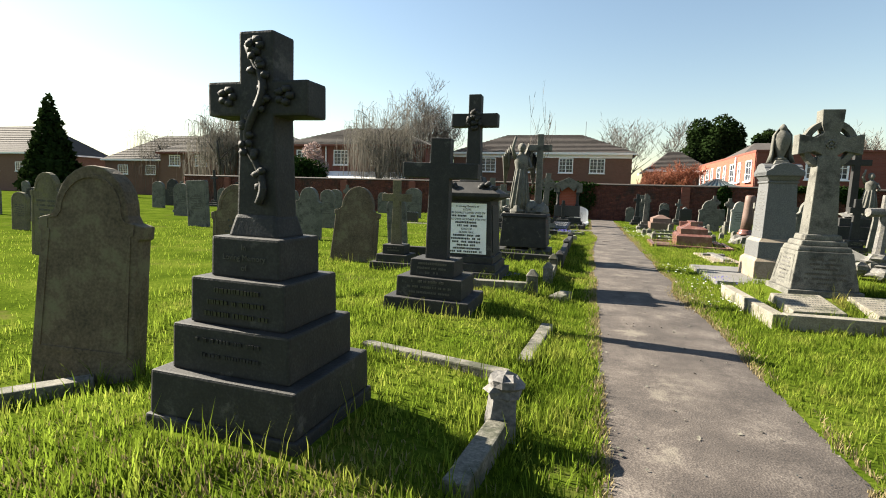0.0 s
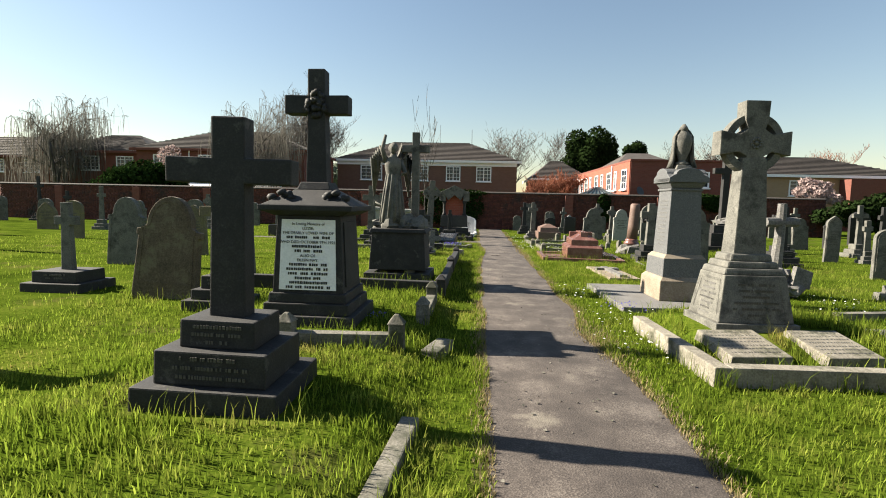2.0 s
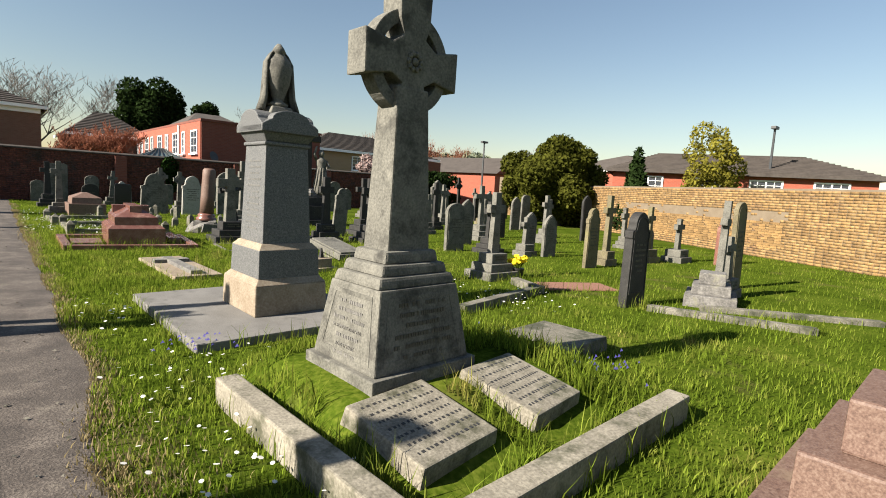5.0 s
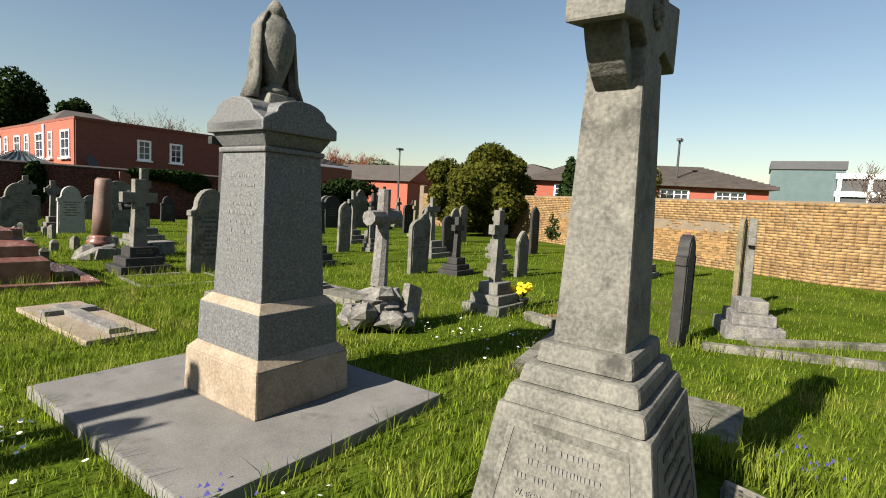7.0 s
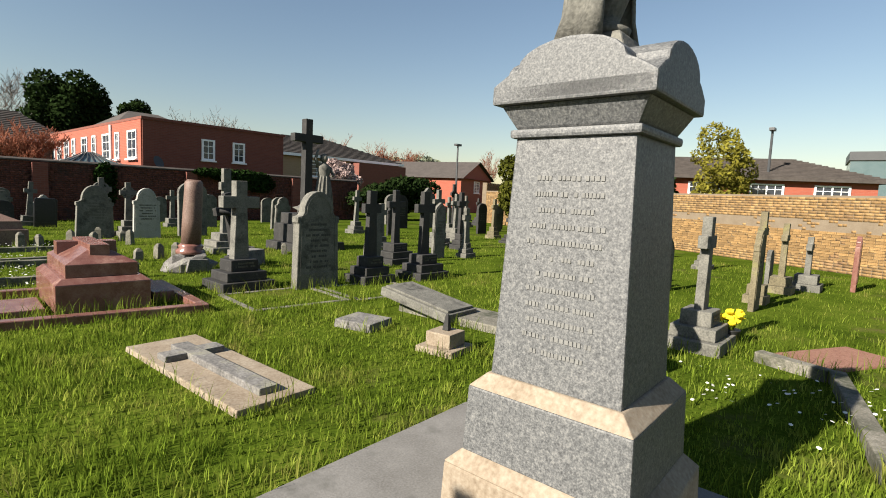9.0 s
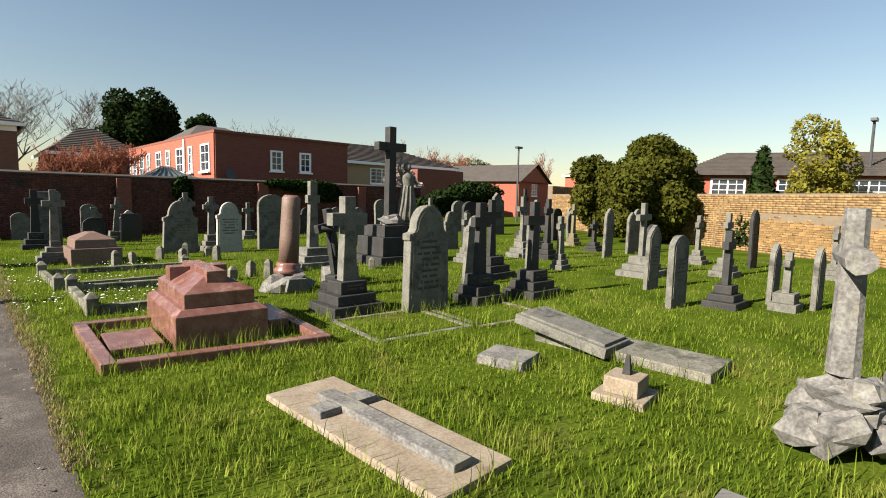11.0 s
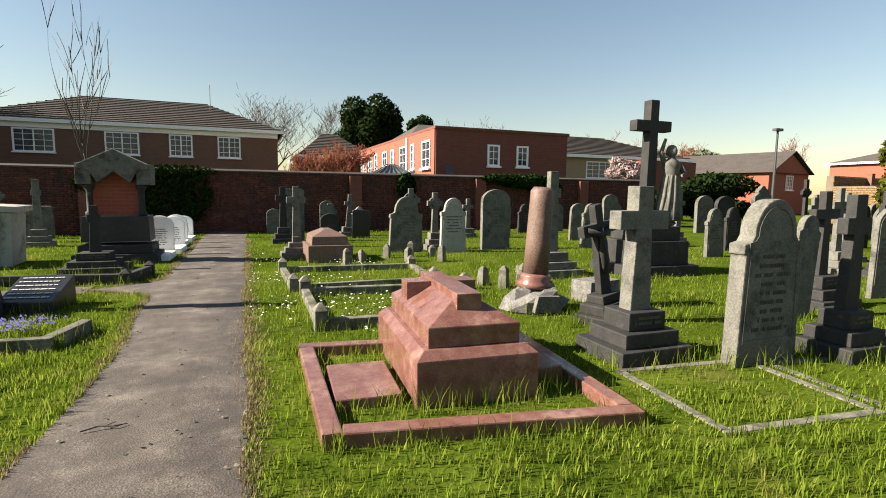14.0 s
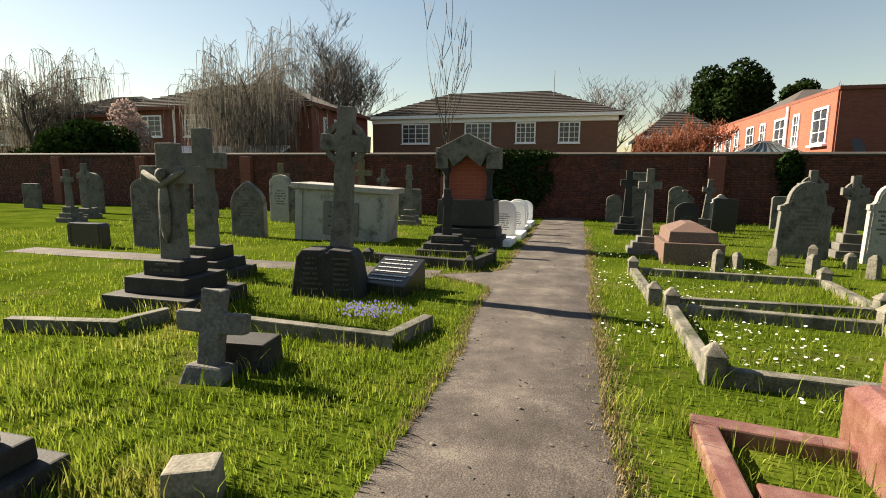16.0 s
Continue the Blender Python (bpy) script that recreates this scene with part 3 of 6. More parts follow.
def house(x, y, w, d, eaves, ridge, mat, label, turn=0, hip=2.5, roof=None, over=0.35, flat=False, fascia=None, gable=False):
    th = thing("house", pose(x, y, 0, 0, 0, turn), label, "house")
    part("wall", Shape().frustum(w / 2, d / 2, -0.2, eaves, w, d), mat, th, bevel=0)
    if flat:
        part("parapet", Shape().frustum(w / 2, d / 2, eaves, eaves + 0.12, w + 0.14, d + 0.14), fascia or mat, th, bevel=0)
        return th
    r = Shape()
    o = over
    if gable:
        r.add([(-o, -o, eaves - 0.15), (w / 2, -o, ridge), (w + o, -o, eaves - 0.15), (-o, d + o, eaves - 0.15), (w / 2, d + o, ridge), (w + o, d + o, eaves - 0.15)], [(0, 1, 4, 3), (1, 2, 5, 4), (0, 3, 5, 2)])
        part("gable", Shape().extrude([(0, eaves), (w, eaves), (w / 2, ridge - 0.18)], 0.0, d), mat, th, bevel=0)
    else:
        r.add([(-o, -o, eaves), (w + o, -o, eaves), (w + o, d + o, eaves), (-o, d + o, eaves), (hip, d / 2, ridge), (w - hip, d / 2, ridge)], [(0, 1, 5, 4), (1, 2, 5), (2, 3, 4, 5), (3, 0, 4), (3, 2, 1, 0)])
    part("roof", r, roof or roof_tile, th, "brown tiled roof", bevel=0)
    if not gable:
        tiles = Shape()
        n = 14
        for k in range(n):
            t = (k + 0.5) / n
            yy, zz = -o + t * (d / 2 + o), eaves + t * (ridge - eaves)
            xl, xr = -o + t * (hip + o), w + o - t * (hip + o)
            tiles.frustum((xl + xr) / 2, yy, zz + 0.0, zz + 0.05, xr - xl, 0.05)
        tagged(part("tile_coursing", tiles, roof or roof_tile, th, bevel=0), kind="stuff")
        ring = Shape().frustum(w / 2, -o - 0.01, eaves - 0.18, eaves + 0.02, w + 2 * o, 0.05).frustum(-o - 0.01, d / 2, eaves - 0.18, eaves + 0.02, 0.05, d + 2 * o).frustum(w + o + 0.01, d / 2, eaves - 0.18, eaves + 0.02, 0.05, d + 2 * o)
        part("gutter", ring, fascia or white_paint, th, "white painted eaves board", bevel=0)
    return th


# the left-hand brick pair
h1 = house(-27.2, 50, 13.6, 8, 5.3, 7.2, red_brick, "two-storey dark red brick house with a tiled hipped roof", hip=4.5, fascia=red_brick)
for wx, ww in ((1.4, 2.0), (5.1, 1.4), (8.7, 2.0)):
    window(h1, wx + ww / 2, -0.01, 3.55, ww, 1.3, cols=2)
window(h1, 13.61, 1.6, 3.6, 0.5, 1.1, 90, 1, 2)
window(h1, 13.61, 3.0, 3.6, 0.5, 1.1, 90, 1, 2)
part("lean_to_roof", Shape().add([(4, -1.6, 2.35), (12.2, -1.6, 2.35), (12.2, 0, 3.0), (4, 0, 3.0), (4, -1.6, 2.25), (12.2, -1.6, 2.25), (12.2, 0, 2.9), (4, 0, 2.9)], [(0, 1, 2, 3), (7, 6, 5, 4), (0, 4, 5, 1), (1, 5, 6, 2), (3, 2, 6, 7), (0, 3, 7, 4)]), white_paint, h1, "white glazed lean-to roof", bevel=0)
part("drainpipe", Shape().tube([(4.35, -0.06, 2.4), (4.35, -0.06, 5.3)], [0.06, 0.06], 8), white_paint, h1, bevel=0)
part("alarm_box", Shape().lathe([(0.22, 0), (0.22, 0.05)], sides=8), white_paint, h1, bevel=0).matrix_local = pose(11.6, 0, 4.0, 90)
h0 = house(-37, 52, 9.6, 8, 5.2, 7.0, red_brick, "two-storey red brick house behind a bare willow", hip=3.5, fascia=red_brick)
for wx in (1.6, 4.4, 7.4):
    window(h0, wx, -0.01, 3.6, 1.5, 1.2)
h00 = house(-47, 56, 8.0, 8, 5.0, 7.4, brown_brick, "brick house with a brown tiled roof", hip=3, fascia=red_brick)
for wx in (2, 5.5):
    window(h00, wx, -0.01, 3.5, 1.5, 1.2)

# the long house at the end of the path
h2 = house(-13.2, 58, 16.6, 9, 5.35, 7.5, brown_brick, "long two-storey brown brick house with a tiled hipped roof", hip=4.6)
for wx, ww in ((3.2, 2.0), (7.6, 1.8), (10.8, 1.3), (13.6, 1.35)):
    window(h2, wx, -0.01, 3.5, ww, 1.35)
part("entrance_band", Shape().frustum(8.3, -0.05, 4.88, 5.2, 16.6, 0.12), white_paint, h2, "white painted band under the eaves", bevel=0)
part("aerial", Shape().tube([(12.4, 3, 6.4), (12.4, 3, 8.6)], [0.03, 0.02], 5), steel, h2, bevel=0)
h2b = house(5.2, 60, 5.0, 8, 4.0, 6.0, brown_brick, "brown brick house end with a tiled roof", hip=2.0)
window(h2b, 1.2, -0.01, 2.6, 1.2, 1.1)

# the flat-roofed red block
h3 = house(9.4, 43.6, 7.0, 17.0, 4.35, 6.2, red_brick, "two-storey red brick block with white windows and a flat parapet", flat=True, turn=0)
# thin skin in brighter brick: sunlight on this side put into the colour
part("side_wall", Shape().frustum(-0.03, 8.5, 0, 4.34, 0.06, 16.9), orange_brick, h3, "brick side wall toned orange-red to stand for sunlight", bevel=0)
window(h3, 2.9, -0.01, 2.75, 0.62, 1.0, cols=1, rows=2)
window(h3, 4.45, -0.01, 2.75, 0.62, 1.0, cols=1, rows=2)
for k, (yy, ww) in enumerate(((1.1, 1.2), (3.2, 0.6), (4.9, 1.2), (7.0, 0.7), (8.8, 1.1), (11.0, 0.7), (12.6, 1.1), (14.4, 1.0), (16.0, 1.0))):
    window(h3, -0.07, yy, 2.6, ww, 1.3, -90, 1, 2)
part("roof", Shape().add([(0.6, 6.5, 4.4), (6.4, 6.5, 4.4), (6.4, 15, 4.4), (0.6, 15, 4.4), (2.7, 10.7, 5.9), (4.4, 10.7, 5.9)], [(0, 1, 5, 4), (1, 2, 5), (2, 3, 4, 5), (3, 0, 4)]), roof_tile, h3, "low tiled roof behind the parapet", bevel=0)
part("drainpipe", Shape().tube([(-0.12, 4.1, 2.0), (-0.12, 4.1, 4.3)], [0.06, 0.06], 8), white_paint, h3, bevel=0)
part("satellite_dish", Shape().lathe([(0.05, 0), (0.28, 0.08), (0.3, 0.09)], sides=14), steel, h3, bevel=0).matrix_local = pose(0.5, -0.25, 2.45, 70, 0, 30)
gl = thing("glazed_roof_lantern", pose(7.6, 43.4, 2.0), "low grey glazed pyramid roof behind the wall", "conservatory roof")
part("glazing", Shape().add([(-1.6, 0, 0), (1.6, 0, 0), (1.6, 2.6, 0), (-1.6, 2.6, 0), (0, 1.3, 0.75)], [(0, 1, 4), (1, 2, 4), (2, 3, 4), (3, 0, 4), (3, 2, 1, 0)]), teal_glass, gl, bevel=0)
gb = Shape()
for a in range(9):
    gb.tube([(-1.6 + 0.4 * a, -0.02, 0.0), ((-1.6 + 0.4 * a) * 0.12, 1.2, 0.74)], [0.025, 0.02], 4)
part("glazing_bars", gb, steel, gl, bevel=0)
part("curb", Shape().frustum(0, 1.3, -2.0, 0.0, 3.0, 2.4), red_brick, gl, bevel=0)

# further houses to the east
h4 = house(19.5, 52, 13.5, 9, 4.2, 6.0, buff_brick, "buff brick house with a brown hipped roof and white eaves", hip=4.5)
window(h4, 5.4, -0.01, 2.6, 2.2, 1.2)
window(h4, 11.0, -0.01, 2.6, 1.8, 1.2)
part("garage_wing", Shape().frustum(10.6, -0.6, 0, 3.9, 5.2, 1.3), red_brick, h4, "darker brick projecting bay", bevel=0)
h5 = house(39.5, 50, 7.5, 12, 3.5, 5.2, orange_brick, "orange brick house with a gable and a brown tiled roof", gable=True, turn=14)
window(h5, 3.7, -0.01, 2.0, 1.3, 1.2)
window(h5, 7.51, 3.0, 2.1, 1.6, 1.2, 90)
window(h5, 7.51, 7.0, 2.1, 1.6, 1.2, 90)
h6 = house(58.0, 40, 9.0, 18, 5.0, 7.2, orange_brick, "orange brick terrace end with tiled roof", hip=4, turn=-4)
window(h6, 2.4, -0.01, 3.2, 1.9, 1.4)
h7 = house(29.0, 30.5, 13.0, 8.0, 3.3, 4.6, orange_brick, "long low orange brick terrace with white windows and tiled roof", turn=-63, hip=2.5, fascia=roof_tile)
for k in range(4):
    window(h7, 2.0 + 3.0 * k, -0.01, 1.75, 1.6, 1.2)
modern = thing("office_building", pose(78, 21.5, 0, 0, 0, -84), "modern flat-roofed white and glass office building", "office building")
part("tower", Shape().frustum(2.5, 4, 0, 8.5, 7.5, 8), teal_glass, modern, "teal glazed tower with dark top", bevel=0)
part("cornice", Shape().frustum(2.5, 4, 7.9, 8.9, 7.8, 8.4), steel, modern, bevel=0)
part("wing", Shape().frustum(13, 3.4, 0, 7.0, 15, 8), steel, modern, "dark clad wing", bevel=0)
for k in range(3):
    part("white_band", Shape().frustum(13, -0.75, 2.6 + 2.1 * k, 3.2 + 2.1 * k, 15.4, 0.4), white_paint, modern, bevel=0)
for k in range(6):
    part("white_fin", Shape().frustum(5.7 + 2.9 * k, -0.7, 0, 7.4, 0.4, 0.5), white_paint, modern, bevel=0)
part("low_block", Shape().frustum(-4.5, 3.0, 0, 5.6, 5.6, 6), cream, modern, bevel=0)
far_roofs = house(-62, 62, 22, 10, 4.5, 8.0, brown_brick, "distant hazy house roofs beyond the trees", hip=5)
far_two = house(-88, 58, 20, 10, 5.0, 9.0, brown_brick, "distant hazy house roofs beyond the trees", hip=5)
for hh, n in ((far_roofs, 4), (far_two, 4)):
    for k in range(n):
        window(hh, 3 + 4.5 * k, -0.01, 2.6, 1.6, 1.2)


# ---- trees ----
def bare_tree(x, y, h, spread, label, seed, mat=twig, weep=False, levels=5, trunk=0.22, fork=0.3, up=0.55, kids=3, thin=0.02):
    th = thing("tree", pose(x, y, 0), label, "tree")
    rng = random.Random(seed)
    limbs, twigs = Shape(), []

    def grow(p, way, length, radius, level):
        pts, rad, q, w = [tuple(p)], [radius], Vector(p), Vector(way)
        n = 4 if level < 2 else 3
        for k in range(n):
            w = (w + Vector((rng.uniform(-1, 1), rng.uniform(-1, 1), rng.uniform(-0.5, 0.9))) * 0.16 + Vector((0, 0, 0.05 if not weep else (-0.02 if level < 2 else -0.22)))).normalized()
            q = q + w * length / n
            pts.append(tuple(q))
            rad.append(max(0.004, radius * (1 - 0.5 * (k + 1) / n)))
        if level < 3:
            limbs.tube(pts, rad, 6 if level == 0 else 4)
        else:
            twigs.append((pts, rad[0]))
        if level >= levels:
            if weep:
                for s in range(5):
                    a, drop = Vector(pts[rng.randrange(1, len(pts))]), rng.uniform(0.15, 0.6) * h * 0.5
                    drift = Vector((rng.uniform(-1, 1), rng.uniform(-1, 1), 0)) * 0.5
                    twigs.append(([tuple(a), tuple(a + drift * 0.6 + Vector((0, 0, -0.1 * drop))), tuple(a + drift + Vector((0, 0, -0.55 * drop))), tuple(a + drift * 1.1 + Vector((0, 0, -drop)))], 0.012))
            return
        for c in range(kids if level else kids + 2):
            t = rng.randrange(1 if level else 2, len(pts))
            out = Vector((rng.uniform(-1, 1), rng.uniform(-1, 1), rng.uniform(0.1, 0.9) * up * 2)).normalized()
            grow(pts[t], (w * 0.6 + out * spread).normalized(), length * rng.uniform(0.55, 0.8), rad[t] * 0.62, level + 1)

    grow((0, 0, -0.1), (0.02, 0.02, 1), h * fork * 1.2, trunk, 0)
    part("trunk", limbs, bark, th, bevel=0, smooth=True)
    verts, faces = [], []
    for pts, r in twigs:
        for a, b in zip(pts, pts[1:]):
            a, b = Vector(a), Vector(b)
            side = (b - a).cross(Vector((rng.uniform(-1, 1), rng.uniform(-1, 1), 0.3))).normalized() * max(r, thin)
            k = len(verts)
            verts += [a - side, a + side, b + side * 0.7, b - side * 0.7]
            faces.append((k, k + 1, k + 2, k + 3))
    if verts:
        crown = new("crown", big_mesh("crown", [tuple(v) for v in verts], faces, mat))
        crown.parent = th
    return th


def leaf_cloud(lobes, count, size, seed, stretch=1.0):
    """Leaf quads scattered through lumpy lobes (x, y, z, rx, ry, rz)."""
    rng = np.random.default_rng(seed)
    weight = np.array([l[3] * l[4] * l[5] for l in lobes]) ** 0.7
    which = rng.choice(len(lobes), count, p=weight / weight.sum())
    L = np.array(lobes)[which]
    d = rng.normal(size=(count, 3))
    d /= np.linalg.norm(d, axis=1)[:, None]
    r = rng.uniform(0.55, 1.06, count) ** 0.6
    c = L[:, :3] + d * r[:, None] * L[:, 3:6]
    u = rng.normal(size=(count, 3))
    u /= np.linalg.norm(u, axis=1)[:, None]
    v = np.cross(u, d + 0.4 * rng.normal(size=(count, 3)))
    v /= np.linalg.norm(v, axis=1)[:, None] + 1e-6
    s = size * rng.uniform(0.5, 1.3, (count, 1))
    verts = np.stack([c - u * s, c + v * s * 0.5 * stretch, c + u * s, c - v * s * 0.5 * stretch], 1).reshape(-1, 3)
    return verts, np.arange(4 * count).reshape(-1, 4)


def leafy(name, x, y, lobes, count, size, mat, label, category, seed, trunk=None):
    th = thing(name, pose(x, y, 0), label, category)
    crown = new("crown", big_mesh("crown", *leaf_cloud(lobes, count, size, seed), mat))
    crown.parent = th
    if trunk:
        r, h = trunk
        part("trunk", Shape().tube([(0, 0, -0.1), (0.05, 0, h * 0.5), (0, 0.05, h)], [r, r * 0.8, r * 0.5], 8), bark, th, bevel=0, smooth=True)
    return th


def lobes_of(w, d, z0, z1, n, seed, r=0.35):
    rng = random.Random(seed)
    out = []
    for k in range(n):
        a, t = rng.uniform(0, 6.28), rng.random()
        q = math.sqrt(rng.random()) * (1 - 0.55 * abs(2 * t - 0.8)) * 0.75
        s = r * rng.uniform(0.6, 1.25)
        out.append((q * w / 2 * math.cos(a), q * d / 2 * math.sin(a), z0 + (z1 - z0) * (0.12 + 0.76 * t), s * w / 2, s * d / 2, s * (z1 - z0) * 0.6))
    return out


bare_tree(-34.0, 50, 14, 0.85, "weeping willow with pale hanging bare strands", 3, willow_twig, True, 4, 0.34, 0.28, 0.5, 4, 0.016)
bare_tree(-16.8, 47.5, 12.5, 0.75, "weeping willow with pale hanging bare strands", 8, willow_twig, True, 4, 0.26, 0.29, 0.6, 4, 0.012)
bare_tree(-54, 64, 14, 0.9, "tall bare weeping tree with drooping twigs", 5, willow_twig, True, 4, 0.3, 0.26, 0.4, 4, 0.011)
bare_tree(-15.8, 58, 17, 1.15, "large bare broad-crowned deciduous tree", 11, twig, False, 5, 0.34, 0.24, 0.45, 5, 0.014)
bare_tree(3.5, 84, 20, 1.2, "bare spreading deciduous tree behind the roofs", 14, twig, False, 5, 0.35, 0.22, 0.35, 4)
bare_tree(10.5, 86, 18, 1.0, "bare deciduous tree behind the roofs", 15, twig, False, 5, 0.3, 0.22, 0.4, 4)
bare_tree(-3.0, 39.8, 5.4, 0.35, "slender bare sapling by the brick wall", 21, twig, False, 3, 0.05, 0.45, 1.2, 3, 0.012)
bare_tree(4.4, 48, 6.6, 1.1, "reddish budding shrub tree over the wall", 23, red_twig, False, 5, 0.1, 0.22, 0.5, 4)
bare_tree(6.4, 49.5, 6.2, 1.1, "reddish budding shrub tree over the wall", 24, red_twig, False, 5, 0.1, 0.22, 0.5, 4)
for k, (tx, ty, th_) in enumerate(((24, 75, 14), (31, 82, 16), (44, 80, 15), (52, 76, 14), (62, 82, 15), (72, 72, 13))):
    bare_tree(tx, ty, th_, 1.0, "hazy bare tree in the distance", 30 + k, red_twig if k > 1 else twig, False, 5, 0.25, 0.22, 0.5, 4)
bare_tree(41, 14, 6.0, 1.0, "bare shrub tree before the office building", 41, twig, False, 5, 0.12, 0.25, 0.6, 4)
leafy("tree", 11.6, 66, lobes_of(8.2, 8, 1.5, 9.6, 34, 51, 0.27), 20000, 0.2, dark_leaf, "dense dark evergreen oak behind the houses", "tree", 51, (0.4, 8))
leafy("tree", 16.4, 67, lobes_of(5, 5, 2, 8.2, 18, 52, 0.3), 8000, 0.2, dark_leaf, "dense dark evergreen oak behind the houses", "tree", 52, (0.3, 6))
leafy("shrub", 21.4, 28.8, lobes_of(7.4, 5.2, 0.2, 4.5, 50, 53, 0.24), 42000, 0.10, olive_leaf, "large spreading olive-green yew bush", "shrub", 53, (0.25, 2.5))
leafy("shrub", 22.0, 31.8, lobes_of(3.5, 3.4, 0.2, 3.6, 18, 54, 0.3), 10000, 0.11, olive_leaf, "large spreading olive-green yew bush", "shrub", 54, (0.2, 2.2))
leafy("conifer", 21.4, 24.9, [(0, 0, 0.5 + 0.45 * k, 0.85 * (1 - k / 8), 0.85 * (1 - k / 8), 0.5) for k in range(7)], 5000, 0.11, dark_leaf, "small dark pointed conifer", "tree", 55, (0.1, 3.0))
leafy("conifer", -58, 52, [(0, 0, 1.0 + 1.1 * k, 3.3 * (1 - k / 9.5), 3.3 * (1 - k / 9.5), 1.1) for k in range(9)], 7000, 0.35, dark_leaf, "tall dark pointed conifer beyond the graves", "tree", 56, (0.3, 8))
leafy("hedge", -22, 43.0, lobes_of(8, 3.5, 0.2, 4.0, 18, 57, 0.35), 12000, 0.14, ivy_leaf, "dark clipped evergreen hedge over the wall", "hedge", 57, (0.2, 2))
leafy("shrub", -21.5, 45.0, lobes_of(5, 3, 1.0, 5.0, 14, 58, 0.3), 5000, 0.10, blossom, "pale pink blossoming shrub", "shrub", 58, (0.15, 3))
leafy("shrub", 21.5, 45.5, lobes_of(4.6, 3, 1.4, 3.6, 14, 59, 0.28), 2600, 0.12, blossom, "pale pink blossoming shrub over the wall", "shrub", 59, (0.12, 2.5))
leafy("hedge", 22.5, 40.2, lobes_of(8, 3, 0.3, 2.7, 18, 60, 0.35), 10000, 0.14, dark_leaf, "rough dark green hedge in the corner", "hedge", 60, (0.15, 1.5))
leafy("shrub", 28.0, 24.6, lobes_of(4.6, 4.6, 1.4, 5.4, 20, 61, 0.25), 5500, 0.10, spring_leaf, "yellow-green shrub in spring leaf behind the wall", "shrub", 61, (0.12, 3.5))
leafy("shrub", 6.5, 56, lobes_of(2.6, 2, 1.0, 3.2, 8, 62, 0.35), 2500, 0.12, dark_leaf, "dark green shrub behind the wall", "shrub", 62, (0.1, 1.5))
# far tree lines take the paled leaf colour in place of real haze
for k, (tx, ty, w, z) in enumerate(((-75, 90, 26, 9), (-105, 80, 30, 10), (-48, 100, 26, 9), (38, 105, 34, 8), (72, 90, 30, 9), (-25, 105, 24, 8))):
    leafy("tree_line", tx, ty, lobes_of(w, 9, 0.5, z, 26, 70 + k, 0.26), 7000, 0.55, haze_leaf, "line of distant trees paled to stand for haze", "trees", 70 + k, (0.4, 3))
ivy = leafy("ivy", -0.9, 40.85, [(-1.3, 0, 1.2, 1.1, 0.16, 1.0), (-0.3, 0, 1.1, 1.0, 0.18, 1.05), (0.5, 0, 1.3, 0.7, 0.15, 0.9), (-2.0, 0, 1.7, 0.9, 0.2, 0.5), (-0.6, 0, 2.1, 1.9, 0.22, 0.22)], 7000, 0.07, ivy_leaf, "dark ivy hanging over the brick wall", "ivy", 81)
leafy("ivy", 7.2, 40.88, [(0, 0, 1.7, 0.4, 0.12, 0.55), (0.1, 0, 1.1, 0.3, 0.1, 0.6)], 1300, 0.07, ivy_leaf, "small dark ivy patch on the brick wall", "ivy", 82)
leafy("ivy", 12.6, 40.8, [(0, 0, 2.0, 1.5, 0.25, 0.32), (0.9, 0, 1.7, 0.8, 0.2, 0.4), (-1.3, 0, 2.1, 0.9, 0.2, 0.2)], 3500, 0.08, ivy_leaf, "dark ivy hanging over the brick wall", "ivy", 83)
lamp = thing("street_lamp", pose(33.4, 23.5, 0), "dark slim street lamp behind the wall", "street lamp")
part("pole", Shape().tube([(0, 0, 0), (0, 0, 5.8)], [0.09, 0.06], 8), steel, lamp, bevel=0)
part("lamp_head", Shape().frustum(0, 0, 5.8, 5.95, 0.6, 0.25), steel, lamp, bevel=0.01)
lamp2 = thing("street_lamp", pose(30.5, 43, 0), "dark slim street lamp behind the wall", "street lamp")
part("pole", Shape().tube([(0, 0, 0), (0, 0, 5.3)], [0.09, 0.06], 8), steel, lamp2, bevel=0)
part("lamp_head", Shape().frustum(0, 0, 5.3, 5.45, 0.6, 0.25), steel, lamp2, bevel=0.01)


# ---- large monuments beside the path ----
def vine(parent, mat, h0, h1, r, y):
    s = Shape()
    pts = [(r * math.sin(3.2 * math.pi * k / 22 + 0.6), y - 0.015 * math.cos(3.2 * math.pi * k / 22), h0 + (h1 - h0) * k / 22) for k in range(23)]
    s.tube(pts, [0.022] * 23, 6)
    rng = random.Random(5)
    for k in range(3, 23, 2):
        p = pts[k]
        for q in range(3):
            a = rng.uniform(0, 6.28)
            s.lump(p[0] + 0.035 * math.cos(a), y - 0.012, p[2] + 0.035 * math.sin(a), 0.026, 0.012, 0.02, 0.3, k * 3 + q, 4, 6)
    part("carved_vine", s, mat, parent, "carved trailing ivy spray", bevel=0, smooth=True)


m1 = thing("memorial_cross", pose(-1.82, 10.98, -0.14, 0, 0.6, -2) @ Matrix.Scale(0.95, 4), "sooty stone memorial cross with carved ivy on four steps", "memorial cross", foot=(1.0, 0.92))
z = steps_of(m1, [(0.96, 0.28), (0.91, 0.24), (0.74, 0.25), (0.60, 0.25), (0.44, 0.22)], soot, d_ratio=0.88)
part("cross", Shape().extrude(cross_outline(2.33, 0.27, 0.215, 1.98, 0.185, 0.63, z - 0.01), -0.095, 0.095), soot, m1, bevel=0.014, jitter=0.003)
